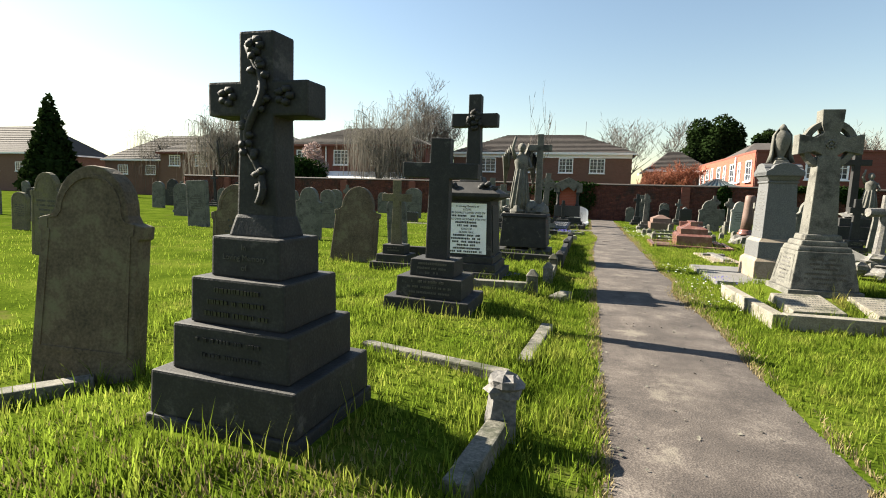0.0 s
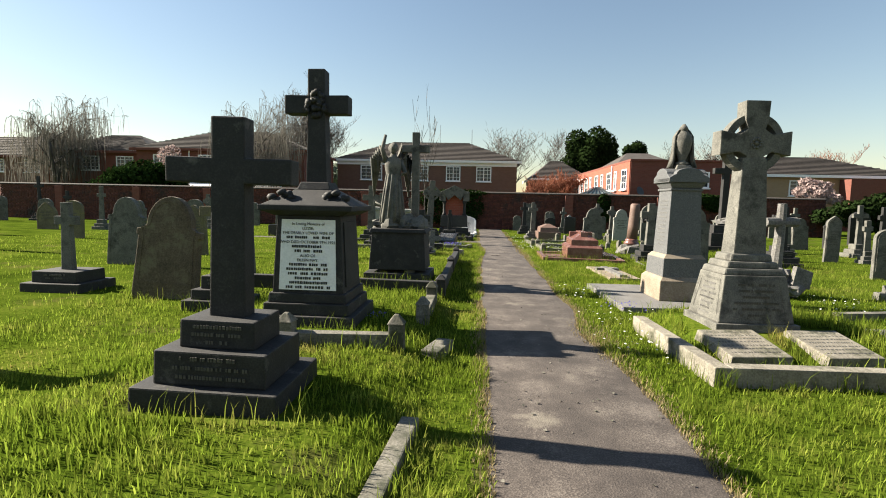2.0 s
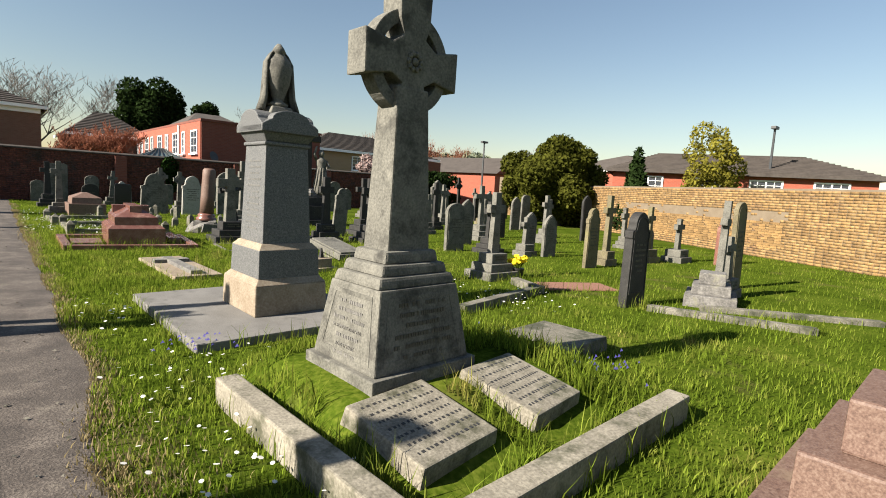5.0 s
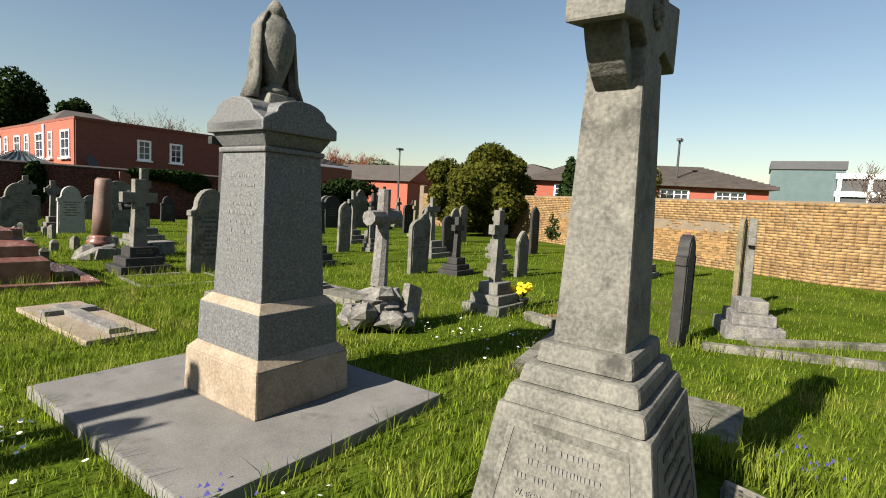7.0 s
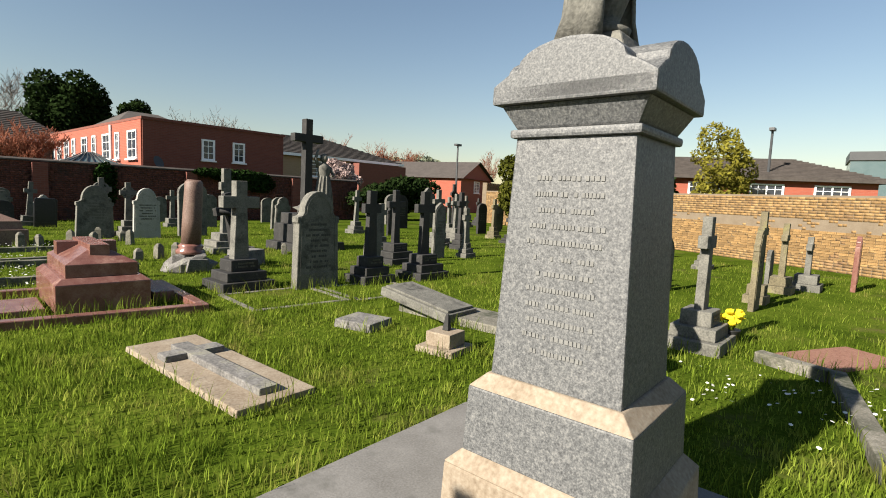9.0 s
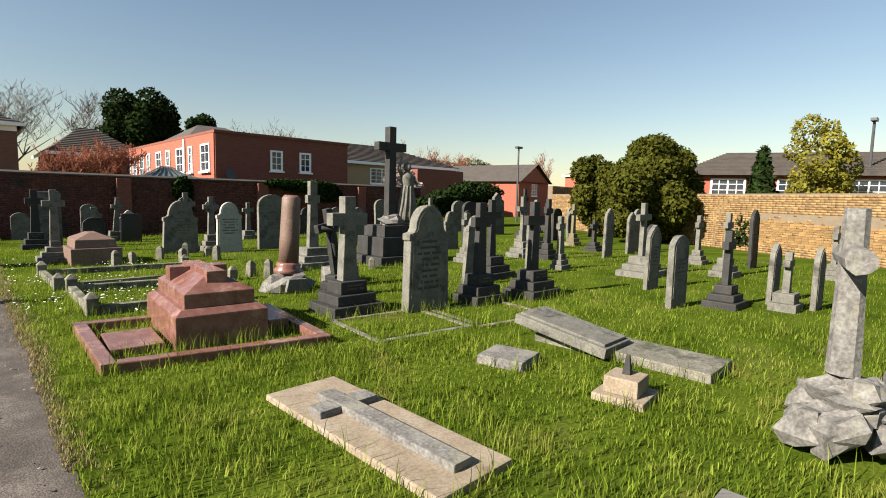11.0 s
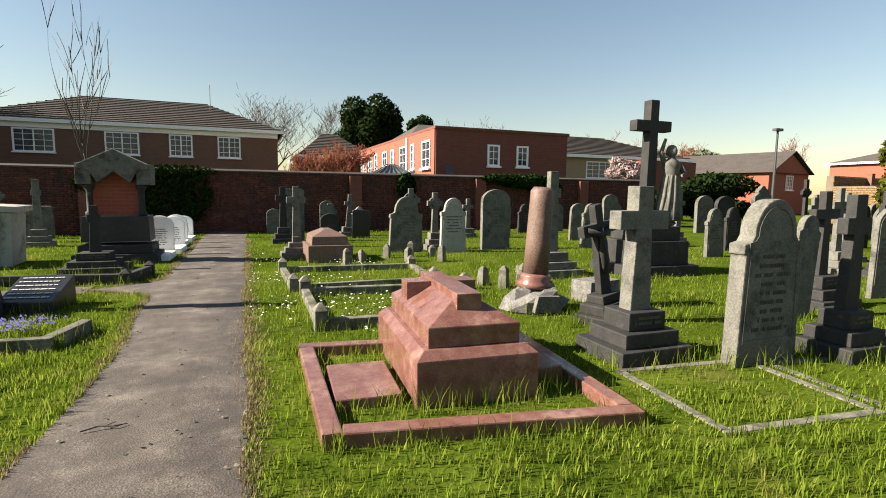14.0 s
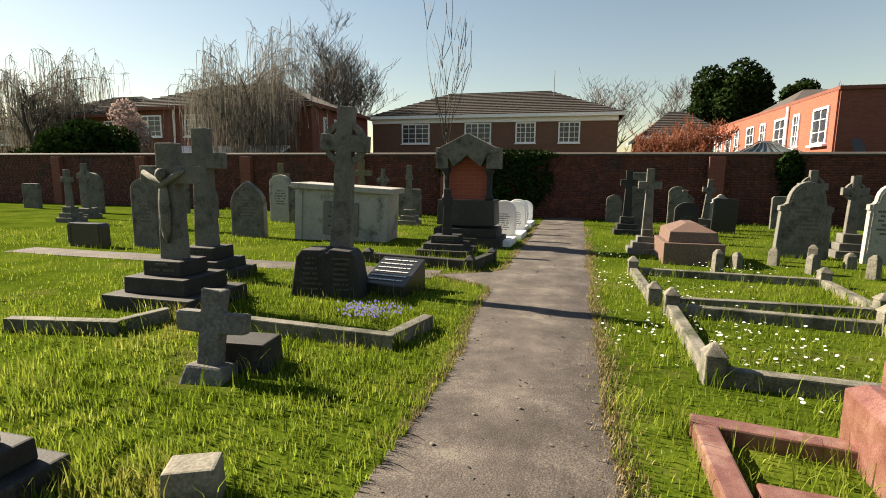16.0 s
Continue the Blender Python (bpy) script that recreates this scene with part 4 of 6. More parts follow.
part("foot", Shape().frustum(0, 0, z - 0.01, z + 0.12, 0.32, 0.27, 0.26, 0.21), soot, m1, bevel=0.02)
vine(m1, soot, 1.42, 2.26, 0.055, -0.103)
lily = Shape()
for sx in (-1, 1):
    for k in range(5):
        a = k * 1.25
        lily.lump(sx * 0.18 + 0.035 * math.cos(a), -0.103, 1.99 + 0.035 * math.sin(a), 0.03, 0.014, 0.02, 0.2, k, 4, 6)
for k in range(5):
    lily.lump(0.03 * math.cos(k * 1.25), -0.103, 2.25 + 0.03 * math.sin(k * 1.25), 0.03, 0.014, 0.022, 0.2, k, 4, 6)
part("carved_flowers", lily, soot, m1, bevel=0, smooth=True)
lettering(m1, 3, 0.30, z - 0.05, -0.198, 0.055, 0.032, letter_worn, seed=3, words=("In", "Loving Memory", "of"))
lettering(m1, 3, 0.42, z - 0.28, -0.268, 0.065, 0.026, black, seed=4)
lettering(m1, 2, 0.5, z - 0.54, -0.329, 0.08, 0.022, soot, seed=5)

m2 = thing("memorial_cross", pose(-1.79, 14.16, 0, 0, 1.0, 0) @ Matrix.Scale(0.85, 4), "plain dark stone memorial cross on three steps", "memorial cross", foot=(1.16, 1.0))
z = steps_of(m2, [(1.14, 0.16), (0.88, 0.26), (0.60, 0.22)], soot, d_ratio=0.86)
part("cross", Shape().extrude(cross_outline(2.22, 0.30, 0.27, 1.80, 0.20, 1.02, z - 0.01), -0.09, 0.09), soot, m2, bevel=0.014, jitter=0.003)
lettering(m2, 3, 0.42, z - 0.05, -0.262, 0.06, 0.03, letter_worn, seed=6, words=("", "", ""))
lettering(m2, 3, 0.66, z - 0.27, -0.384, 0.07, 0.03, letter_worn, seed=7)

m3 = thing("pedestal_tomb", pose(-1.92, 16.55, 0) @ Matrix.Scale(0.88, 4), "sooty pedestal tomb with white inscribed panel and tall cross", "pedestal tomb", foot=(1.26, 1.26))
steps_of(m3, [(1.24, 0.12), (1.08, 0.14), (0.98, 0.12)], soot, d_ratio=1.0)
part("die", Shape().frustum(0, 0, 0.37, 1.34, 0.90, 0.90, 0.80, 0.80), soot, m3, bevel=0.012)
part("inscribed_panel", Shape().add([(-0.36, -0.463, 0.42), (0.36, -0.463, 0.42), (0.335, -0.415, 1.29), (-0.335, -0.415, 1.29), (-0.36, -0.43, 0.42), (0.36, -0.43, 0.42), (0.335, -0.39, 1.29), (-0.335, -0.39, 1.29)], [(0, 1, 2, 3), (0, 4, 5, 1), (1, 5, 6, 2), (2, 6, 7, 3), (3, 7, 4, 0)]), white, m3, "white marble inscription panel", bevel=0)
lettering(m3, 15, 0.58, 1.24, -0.421, 0.056, 0.036, letter_dark, seed=9, lean=0.053, words=("In Loving Memory of", "LIZZIE,", "THE DEARLY LOVED WIFE OF", "", "WHO DIED OCTOBER 9TH 1921.", "", "", "ALSO OF", "EILEEN MAY,"))
part("side_panel", Shape().add([(0.463, -0.34, 0.45), (0.463, 0.34, 0.45), (0.42, 0.31, 1.26), (0.42, -0.31, 1.26), (0.44, -0.34, 0.45), (0.44, 0.34, 0.45), (0.40, 0.31, 1.26), (0.40, -0.31, 1.26)], [(0, 1, 2, 3), (0, 4, 5, 1), (1, 5, 6, 2), (2, 6, 7, 3), (3, 7, 4, 0)]), soot, m3, bevel=0)
part("cornice", Shape().frustum(0, 0, 1.34, 1.40, 0.86, 0.86, 1.12, 1.12).frustum(0, 0, 1.40, 1.47, 1.16, 1.16), soot, m3, bevel=0.014)
part("cap", Shape().frustum(0, 0, 1.47, 1.66, 1.1, 1.1, 0.46, 0.46).frustum(0, 0, 1.66, 1.76, 0.44, 0.44, 0.36, 0.36), soot, m3, bevel=0.012)
scroll = Shape()
for sx in (-1, 1):
    for k in range(7):
        a = k / 6 * math.pi * 1.5
        scroll.lump(sx * (0.34 - 0.12 * math.sin(a)), -0.4, 1.56 + 0.10 * math.cos(a) * 0.6, 0.06, 0.06, 0.045, 0.2, k, 4, 7)
part("carved_scroll", scroll, soot, m3, bevel=0, smooth=True)
c3 = part("cross", Shape().extrude(cross_outline(3.18, 0.27, 0.22, 2.74, 0.23, 0.82, 1.74), -0.11, 0.11), soot, m3, bevel=0.014, jitter=0.003)
wreath = Shape()
for k in range(26):
    a = k * 0.71
    wreath.lump(0.13 * math.cos(a) * (0.4 + 0.6 * (k % 3) / 2), -0.13, 2.74 + 0.15 * math.sin(a) * (0.4 + 0.6 * (k % 2)), 0.045, 0.028, 0.04, 0.3, k, 4, 6)
part("carved_wreath", wreath, soot, c3, "carved flower wreath", bevel=0, smooth=True)


def draped_figure(h, seed, arm_up=True, wings=True):
    """A standing stone angel as one plain mesh."""
    s = Shape()
    s.lathe([(0.26, 0), (0.25, 0.1 * h), (0.20, 0.3 * h), (0.165, 0.5 * h), (0.145, 0.6 * h), (0.175, 0.7 * h), (0.17, 0.77 * h), (0.07, 0.83 * h), (0.055, 0.86 * h)], sides=18, squash=0.8)
    for k in range(12):
        a = 2 * math.pi * k / 12
        s.tube([(0.245 * math.cos(a), 0.2 * math.sin(a), 0.02), (0.20 * math.cos(a + 0.1), 0.16 * math.sin(a + 0.1), 0.32 * h), (0.14 * math.cos(a + 0.25), 0.11 * math.sin(a + 0.25), 0.6 * h)], [0.035, 0.03, 0.018], 6)
    s.lump(0.0, -0.02, 0.92 * h, 0.085, 0.095, 0.115, 0.06, seed, 8, 12)
    s.lump(0.0, 0.03, 0.93 * h, 0.10, 0.10, 0.11, 0.12, seed + 1, 6, 10)
    if arm_up:
        s.tube([(-0.15, 0, 0.76 * h), (-0.24, -0.03, 0.90 * h), (-0.17, -0.05, 1.08 * h)], [0.055, 0.045, 0.03], 8)
    s.tube([(0.15, 0, 0.76 * h), (0.24, -0.06, 0.63 * h), (0.16, -0.14, 0.60 * h)], [0.055, 0.045, 0.035], 8)
    if wings:
        for sx in (-1, 1):
            for k in range(7):
                s.tube([(sx * 0.08, 0.13, 0.74 * h), (sx * (0.2 + 0.035 * k), 0.2, (0.98 - 0.03 * k) * h), (sx * (0.24 + 0.02 * k), 0.19, (0.72 - 0.065 * k) * h)], [0.03, 0.045, 0.018], 5)
    return s


m4 = thing("angel_monument", pose(-1.46, 19.9, 0) @ Matrix.Scale(0.86, 4), "stone angel beside a tall cross on a dark plinth", "angel monument", foot=(1.36, 1.2))
steps_of(m4, [(1.34, 0.14)], soot, d_ratio=0.9)
part("plinth", Shape().frustum(0, 0, 0.2, 0.95, 1.16, 1.0, 1.06, 0.92), soot, m4, bevel=0.014)
part("plinth_cap", Shape().frustum(0, 0, 0.95, 1.03, 1.16, 1.02, 1.1, 0.98), soot, m4, bevel=0.012)
rocks = Shape()
for k in range(9):
    rocks.lump(-0.4 + 0.1 * k, 0.15 * math.sin(k * 2), 1.08, 0.2, 0.26, 0.14 + 0.05 * (k % 3), 0.3, 40 + k, 6, 8)
part("rockwork", rocks, grey, m4, "rough stone rockwork", bevel=0, jitter=0.01)
part("cross", Shape().extrude(cross_outline(3.02, 0.17, 0.15, 2.68, 0.15, 0.58, 1.05), 0.08, 0.22), grey, m4, bevel=0.012).location = (0.27, 0, 0)
figure = new("angel_statue", mesh_of("angel_statue", draped_figure(1.66, 5), grey, 0, True, 0.006))
figure.matrix_world = pose(-1.60, 19.79, 1.11, 0, 0, 20) @ Matrix.Scale(0.86, 4)
tagged(figure, "weathered grey stone angel statue with raised arm", "statue")

# the Celtic cross and the urn monument
m5 = thing("celtic_cross", pose(2.83, 16.55, -0.02, 0, 0, 3) @ Matrix.Scale(0.873, 4), "tall grey Celtic cross on a tapered inscribed base", "Celtic cross", foot=(1.24, 1.0))
part("base", Shape().frustum(0, 0, -0.2, 0.09, 1.16, 1.0), grey, m5, bevel=0.012)
part("die", Shape().frustum(0, 0, 0.09, 0.66, 1.06, 0.9, 0.86, 0.70), grey, m5, bevel=0.016, jitter=0.002)
for k, (w, a, b) in enumerate(((0.86, 0.66, 0.74), (0.74, 0.74, 0.82), (0.60, 0.82, 0.91))):
    part("moulding", Shape().frustum(0, 0, a, b, w, w * 0.77, w * 0.94, w * 0.72), grey, m5, bevel=0.025)


def sloped_frame(half0, half1, z0, z1, y0, y1, t=0.03):
    """A raised border on a tapering face that looks to -y."""
    f = Shape()
    mid = lambda q: (y0 + (y1 - y0) * (q - z0) / (z1 - z0)) - 0.004
    wide = lambda q: half0 + (half1 - half0) * (q - z0) / (z1 - z0)
    for lo, hi in ((z0, z0 + t), (z1 - t, z1)):
        f.add([(-wide(lo), mid(lo), lo), (wide(lo), mid(lo), lo), (wide(hi), mid(hi), hi), (-wide(hi), mid(hi), hi), (-wide(lo), mid(lo) + 0.02, lo), (wide(lo), mid(lo) + 0.02, lo), (wide(hi), mid(hi) + 0.02, hi), (-wide(hi), mid(hi) + 0.02, hi)], [(0, 1, 2, 3), (0, 4, 5, 1), (2, 6, 7, 3), (1, 5, 6, 2), (3, 7, 4, 0)])
    for sx in (-1, 1):
        a0, a1 = wide(z0 + t) * sx, wide(z1 - t) * sx
        q0, q1 = z0 + t + 0.001, z1 - t - 0.001
        f.add([(a0, mid(q0), q0), (a0 - sx * t, mid(q0), q0), (a1 - sx * t, mid(q1), q1), (a1, mid(q1), q1), (a0, mid(q0) + 0.02, q0), (a0 - sx * t, mid(q0) + 0.02, q0), (a1 - sx * t, mid(q1) + 0.02, q1), (a1, mid(q1) + 0.02, q1)], [(0, 1, 2, 3), (1, 5, 6, 2), (4, 0, 3, 7)])
    return f


part("panel_frame", sloped_frame(0.44, 0.35, 0.15, 0.61, -0.4395, -0.359), grey, m5, bevel=0)
fw = part("panel_frame", sloped_frame(0.36, 0.27, 0.15, 0.61, -0.5195, -0.439), grey, m5, bevel=0)
fw.rotation_euler = (0, 0, radians(-90))
lettering(m5, 6, 0.66, 0.55, -0.374, 0.072, 0.034, letter_worn, seed=12, lean=0.175)
z = 0.89
shaft = Shape().frustum(0, 0, z, 2.08, 0.40, 0.30, 0.29, 0.22)
part("shaft", shaft, grey, m5, bevel=0.014, jitter=0.002)
zc = 2.26
head = Shape()
head.extrude([(-0.13, 2.02), (0.13, 2.02), (0.10, zc - 0.16), (0.20, zc - 0.105), (0.43, zc - 0.15), (0.43, zc + 0.15), (0.20, zc + 0.105), (0.105, zc + 0.17), (0.14, zc + 0.28), (0.15, 2.77), (-0.15, 2.77), (-0.14, zc + 0.28), (-0.105, zc + 0.17), (-0.20, zc + 0.105), (-0.43, zc + 0.15), (-0.43, zc - 0.15), (-0.20, zc - 0.105), (-0.10, zc - 0.16)], -0.105, 0.105)
part("cross_head", head, grey, m5, bevel=0.012, jitter=0.002)
ringed = Shape()
ring_arcs(0.275, 0.365, zc, -0.07, 0.07, ringed)
part("ring", ringed, grey, m5, bevel=0.008)
boss = Shape()
for k in range(10):
    a = k * 0.63
    boss.lump(0.055 * math.cos(a), -0.11, zc + 0.055 * math.sin(a), 0.022, 0.016, 0.022, 0.1, k, 4, 6)
boss.lump(0, -0.11, zc, 0.03, 0.022, 0.03, 0.1, 3, 5, 8)
part("carved_boss", boss, grey, m5, bevel=0, smooth=True)
west = thing("inscription_tablet", pose(0, 0, -float(bank(2.83, 16.55))) @ m5.matrix_world @ pose(0, 0, 0, 0, 0, -90), "worn inscription on the cross base", "inscription")
lettering(west, 7, 0.46, 0.53, -0.455, 0.062, 0.028, concrete, seed=13, lean=0.175, words=("", "", "", "W. EGMONT KIRBY M.D.", "", "AGED 57 YEARS", ""))
for child in list(west.children):
    child.matrix_parent_inverse = Matrix()
    child.matrix_basis = m5.matrix_world.inverted() @ west.matrix_world @ child.matrix_basis
    child.parent = m5
bpy.data.objects.remove(west)
for child in m5.children:
    if child.name.split(".")[0] not in ("shaft", "cross_head", "ring", "carved_boss"):
        child.matrix_basis = Matrix.Diagonal((0.86, 0.86, 1, 1)) @ child.matrix_basis

slab("concrete_slab", 2.92, 19.14, 0.0, 1.90, 2.18, 0.075, concrete, 1.5, "pale poured concrete slab in the grass", "slab")
m6 = thing("urn_monument", pose(3.07, 19.05, 0.075, 0, 0, 1.5), "grey granite pedestal with draped urn on a sandstone base", "urn monument")
part("base", Shape().frustum(0, 0, 0, 0.30, 0.78, 0.86, 0.76, 0.84), sandbase, m6, "buff sandstone base block", bevel=0.014, jitter=0.003)
part("weathering", Shape().frustum(0, 0, 0.30, 0.36, 0.76, 0.84, 0.66, 0.72), sandbase, m6, bevel=0.006)
part("plinth", Shape().frustum(0, 0, 0.355, 0.64, 0.66, 0.72, 0.64, 0.70), granite, m6, bevel=0.008)
part("plinth_slope", Shape().frustum(0, 0, 0.64, 0.70, 0.64, 0.70, 0.54, 0.58), sandbase, m6, bevel=0.005)
part("die", Shape().frustum(0, 0, 0.695, 1.68, 0.52, 0.56, 0.45, 0.485), granite, m6, "grey speckled granite die", bevel=0.008)
rope = Shape()
for sx in (-1, 1):
    for sy in (-1, 1):
        for k in range(30):
            t = k / 29
            wx, wy = 0.252 - 0.034 * (0.15 + 0.75 * t), 0.272 - 0.036 * (0.15 + 0.75 * t)
            zz = 0.83 + 0.70 * t
            rope.tube([(sx * (wx - 0.002), sy * (wy - 0.022), zz), (sx * (wx - 0.001), sy * (wy - 0.001), zz + 0.013), (sx * (wx - 0.022), sy * (wy - 0.002), zz + 0.026)], [0.007, 0.010, 0.007], 5)
part("rope_moulding", rope, granite, m6, "carved rope moulding on the corners", bevel=0, smooth=True)
part("necking", Shape().frustum(0, 0, 1.675, 1.71, 0.49, 0.53).frustum(0, 0, 1.71, 1.80, 0.45, 0.49, 0.55, 0.59), granite, m6, bevel=0.012)
capm = Shape()
arch = [(-0.30, 1.80), (0.30, 1.80), (0.30, 1.87), (0.235, 1.91)] + [(0.20 * math.cos(math.pi * k / 10), 1.925 + 0.095 * math.sin(math.pi * k / 10)) for k in range(11)] + [(-0.235, 1.91), (-0.30, 1.87)]
capm.extrude(arch, -0.32, 0.32)
part("cap", capm, granite, m6, bevel=0.01)
side_cap = part("side_pediment", Shape().extrude([(p * 1.06, q) for p, q in arch], -0.30, 0.30), granite, m6, bevel=0.01)
side_cap.rotation_euler = (0, 0, radians(90))
side_cap.location = (0, 0, 0.003)
part("urn_base", Shape().frustum(0, 0, 1.97, 2.08, 0.30, 0.30, 0.20, 0.20), grey, m6, bevel=0.01)
urn = part("urn", Shape().lathe([(0.09, 2.08), (0.10, 2.11), (0.05, 2.14), (0.06, 2.17), (0.115, 2.32), (0.135, 2.45), (0.12, 2.53), (0.08, 2.58), (0.06, 2.61), (0.075, 2.62), (0.05, 2.67), (0.02, 2.71)], sides=20), grey, m6, "stone urn with fluted body", bevel=0, smooth=True)
cloth = Shape()
fold = [(0.05, 2.65), (0.10, 2.60), (0.145, 2.52), (0.155, 2.34), (0.165, 2.18), (0.205, 2.04)]
turns = [radians(-20 + 220 * k / 48) for k in range(49)]
sheet = [[((r + 0.10 * r * (q + 1) / 6 * math.cos(9 * a + 0.5 * q) - t) * math.cos(a), (r + 0.10 * r * (q + 1) / 6 * math.cos(9 * a + 0.5 * q) - t) * math.sin(a), z) for a in turns] for t in (0.0, 0.022) for q, (r, z) in enumerate(fold)]
quads = [(49 * q + k, 49 * q + k + 1, 49 * q + 50 + k, 49 * q + 49 + k) for q in list(range(5)) + list(range(6, 11)) for k in range(48)]
rim = [(49 * q + k, 49 * q + k + 1, 49 * (q + 6) + k + 1, 49 * (q + 6) + k) for q in (0, 5) for k in range(48)] + [(49 * q + k, 49 * q + 49 + k, 49 * (q + 7) + k, 49 * (q + 6) + k) for q in range(5) for k in (0, 48)]
cloth.add([p for row in sheet for p in row], quads + rim)
part("drapery", cloth, grey, urn, "carved draped cloth", bevel=0, smooth=True)
tx = thing("inscription_tablet", m6.matrix_world @ pose(0, 0, 0, 0, 0, -90), "worn inscription", "inscription")
lettering(tx, 12, 0.34, 1.52, -0.2318, 0.062, 0.020, letter_pale, seed=17, lean=0.035)
for child in list(tx.children):
    child.matrix_basis = pose(0, 0, 0, 0, 0, -90) @ child.matrix_basis
    child.parent = m6
bpy.data.objects.remove(tx)

# the kerbed plot before it, with two tilted tablets
kerb([(1.90, 17.1), (1.98, 15.12), (4.15, 15.20)], old_kerb, "pale stone kerb round a grassy plot", 0.14, 0.17, False)
for kx, ky, kw in ((2.52, 15.76, 0.62), (3.38, 15.80, 0.58)):
    t = thing("grave_tablet", pose(kx, ky + 0.08, -0.055, 11, 0, 8), "flat grey inscribed tablet lying in the kerbed plot", "grave tablet", "tablets in the plot", (0.7, 0.95))
    part("stone", Shape().frustum(0, 0, -0.08, 0.10, kw, 0.62, kw - 0.03, 0.59), old_kerb, t, bevel=0.012, jitter=0.004)
    flat_rows = Shape()
    rng = random.Random(int(kx * 10))
    for r in range(7):
        at = -kw * 0.4
        while at < kw * 0.38:
            w = rng.uniform(0.02, 0.05)
            flat_rows.frustum(at + w / 2, 0.23 - 0.072 * r, 0.097, 0.1015, w * 0.5, 0.018)
            at += w
    tagged(part("inscription", flat_rows, letter_dark, t, bevel=0), kind="stuff")
slab("grave_slab", 4.75, 16.6, 0.0, 0.75, 0.72, 0.12, kerbstone, 5, "small flat lichened stone slab")

# the pink granite cross by the path
m7 = thing("memorial_cross", pose(3.55, 13.92, 0, 0, 0, 2), "tall pink granite cross on three steps", "memorial cross", foot=(1.16, 1.06))
z = steps_of(m7, [(1.14, 0.26), (0.86, 0.24), (0.60, 0.22)], pink_granite, d_ratio=0.93)
part("cross", Shape().extrude(cross_outline(2.55, 0.34, 0.28, 2.11, 0.27, 0.98, z - 0.01), -0.15, 0.15), pink_granite, m7, bevel=0.01)

# the polished red tomb
kerb([(1.76, 24.58), (3.70, 24.22), (3.86, 26.05), (1.80, 26.36)], red_granite, "polished red granite kerb round the tomb", 0.13, 0.10)
m8 = thing("red_granite_tomb", pose(2.92, 25.62, 0, 0, 0, -4), "polished red granite tomb with hipped coffin-shaped top", "tomb", foot=(0.98, 1.60))
part("base", Shape().frustum(0, 0, -0.05, 0.34, 0.94, 1.56), red_granite, m8, bevel=0.008)
part("slope", Shape().frustum(0, 0, 0.34, 0.40, 0.94, 1.56, 0.80, 1.42), red_granite, m8, bevel=0.004)
part("block", Shape().frustum(0, 0, 0.40, 0.55, 0.72, 1.34), red_granite, m8, bevel=0.006)
top = Shape().add([(-0.36, -0.67, 0.55), (0.36, -0.67, 0.55), (0.36, 0.67, 0.55), (-0.36, 0.67, 0.55), (0, -0.34, 0.755), (0, 0.40, 0.755)], [(0, 1, 4), (1, 2, 5, 4), (2, 3, 5), (3, 0, 4, 5), (3, 2, 1, 0)])
part("hipped_top", top, red_granite, m8, bevel=0.006)
part("cross_arm", Shape().frustum(0, 0.30, 0.56, 0.735, 0.64, 0.22), red_granite, m8, bevel=0.006)
part("cross_beam", Shape().frustum(0, 0.02, 0.57, 0.76, 0.20, 1.10), red_granite, m8, bevel=0.005)
rng = random.Random(8)
slab("tomb_ledger", 2.12, 25.40, 0.0, 0.50, 0.78, 0.08, red_granite, -4, "polished red granite ledger stone beside the tomb")
slab("tomb_ledger", 3.60, 25.60, 0.0, 0.26, 1.2, 0.14, red_granite, -4, "polished red granite ledger stone beside the tomb")

# flat cross slab, fallen stones
m9 = thing("cross_slab", pose(2.90, 22.18, 0, 0, 0, 2), "cracked sandy grave slab carved with a flat dark cross", "grave slab", foot=(0.64, 1.95))
part("bed", Shape().frustum(0, 0, -0.05, 0.045, 0.64, 1.95, 0.62, 1.93), sandbase, m9, bevel=0.01, jitter=0.01)
part("cross", Shape().frustum(0, -0.12, 0.04, 0.10, 0.15, 1.45).frustum(0, 0.36, 0.04, 0.098, 0.5, 0.17), rockstone, m9, "weathered dark stone cross lying flat", bevel=0.01, jitter=0.004)
slab("grave_slab", 4.78, 22.52, 0.0, 0.46, 0.5, 0.09, rockstone, 15, "small broken stone slab in the grass")
base = slab("ledger_base", 5.98, 21.9, 0.0, 0.66, 1.9, 0.09, kerbstone, 2, "long low pale stone ledger base")
fallen = thing("fallen_headstone", pose(5.75, 22.45, 0.10, 9, 0, 3), "fallen grey headstone lying on its base", "headstone", foot=(0.62, 1.2))
part("slab", Shape().frustum(0, 0, 0.02, 0.13, 0.58, 1.12), grey, fallen, bevel=0.012)
part("moulding", Shape().frustum(0, 0, 0.13, 0.16, 0.50, 1.04), grey, fallen, bevel=0.008)
stub = thing("broken_cross_base", pose(4.80, 21.30, 0, 0, 0, 8), "small stone base with a broken cross stump", "grave cross", foot=(0.44, 0.44))
part("base", Shape().frustum(0, 0, -0.05, 0.06, 0.42, 0.42), sandbase, stub, bevel=0.012)
part("block", Shape().frustum(0, 0, 0.06, 0.2, 0.28, 0.28), sandbase, stub, bevel=0.012)
part("stump", Shape().frustum(0.02, 0, 0.2, 0.36, 0.07, 0.07, 0.02, 0.03), soot, stub, bevel=0.006)
kerb([(4.2, 23.9), (5.5, 23.75), (5.6, 24.9), (4.3, 25.05)], kerbstone, "sunken lichened kerb round a grave", 0.08, 0.012)
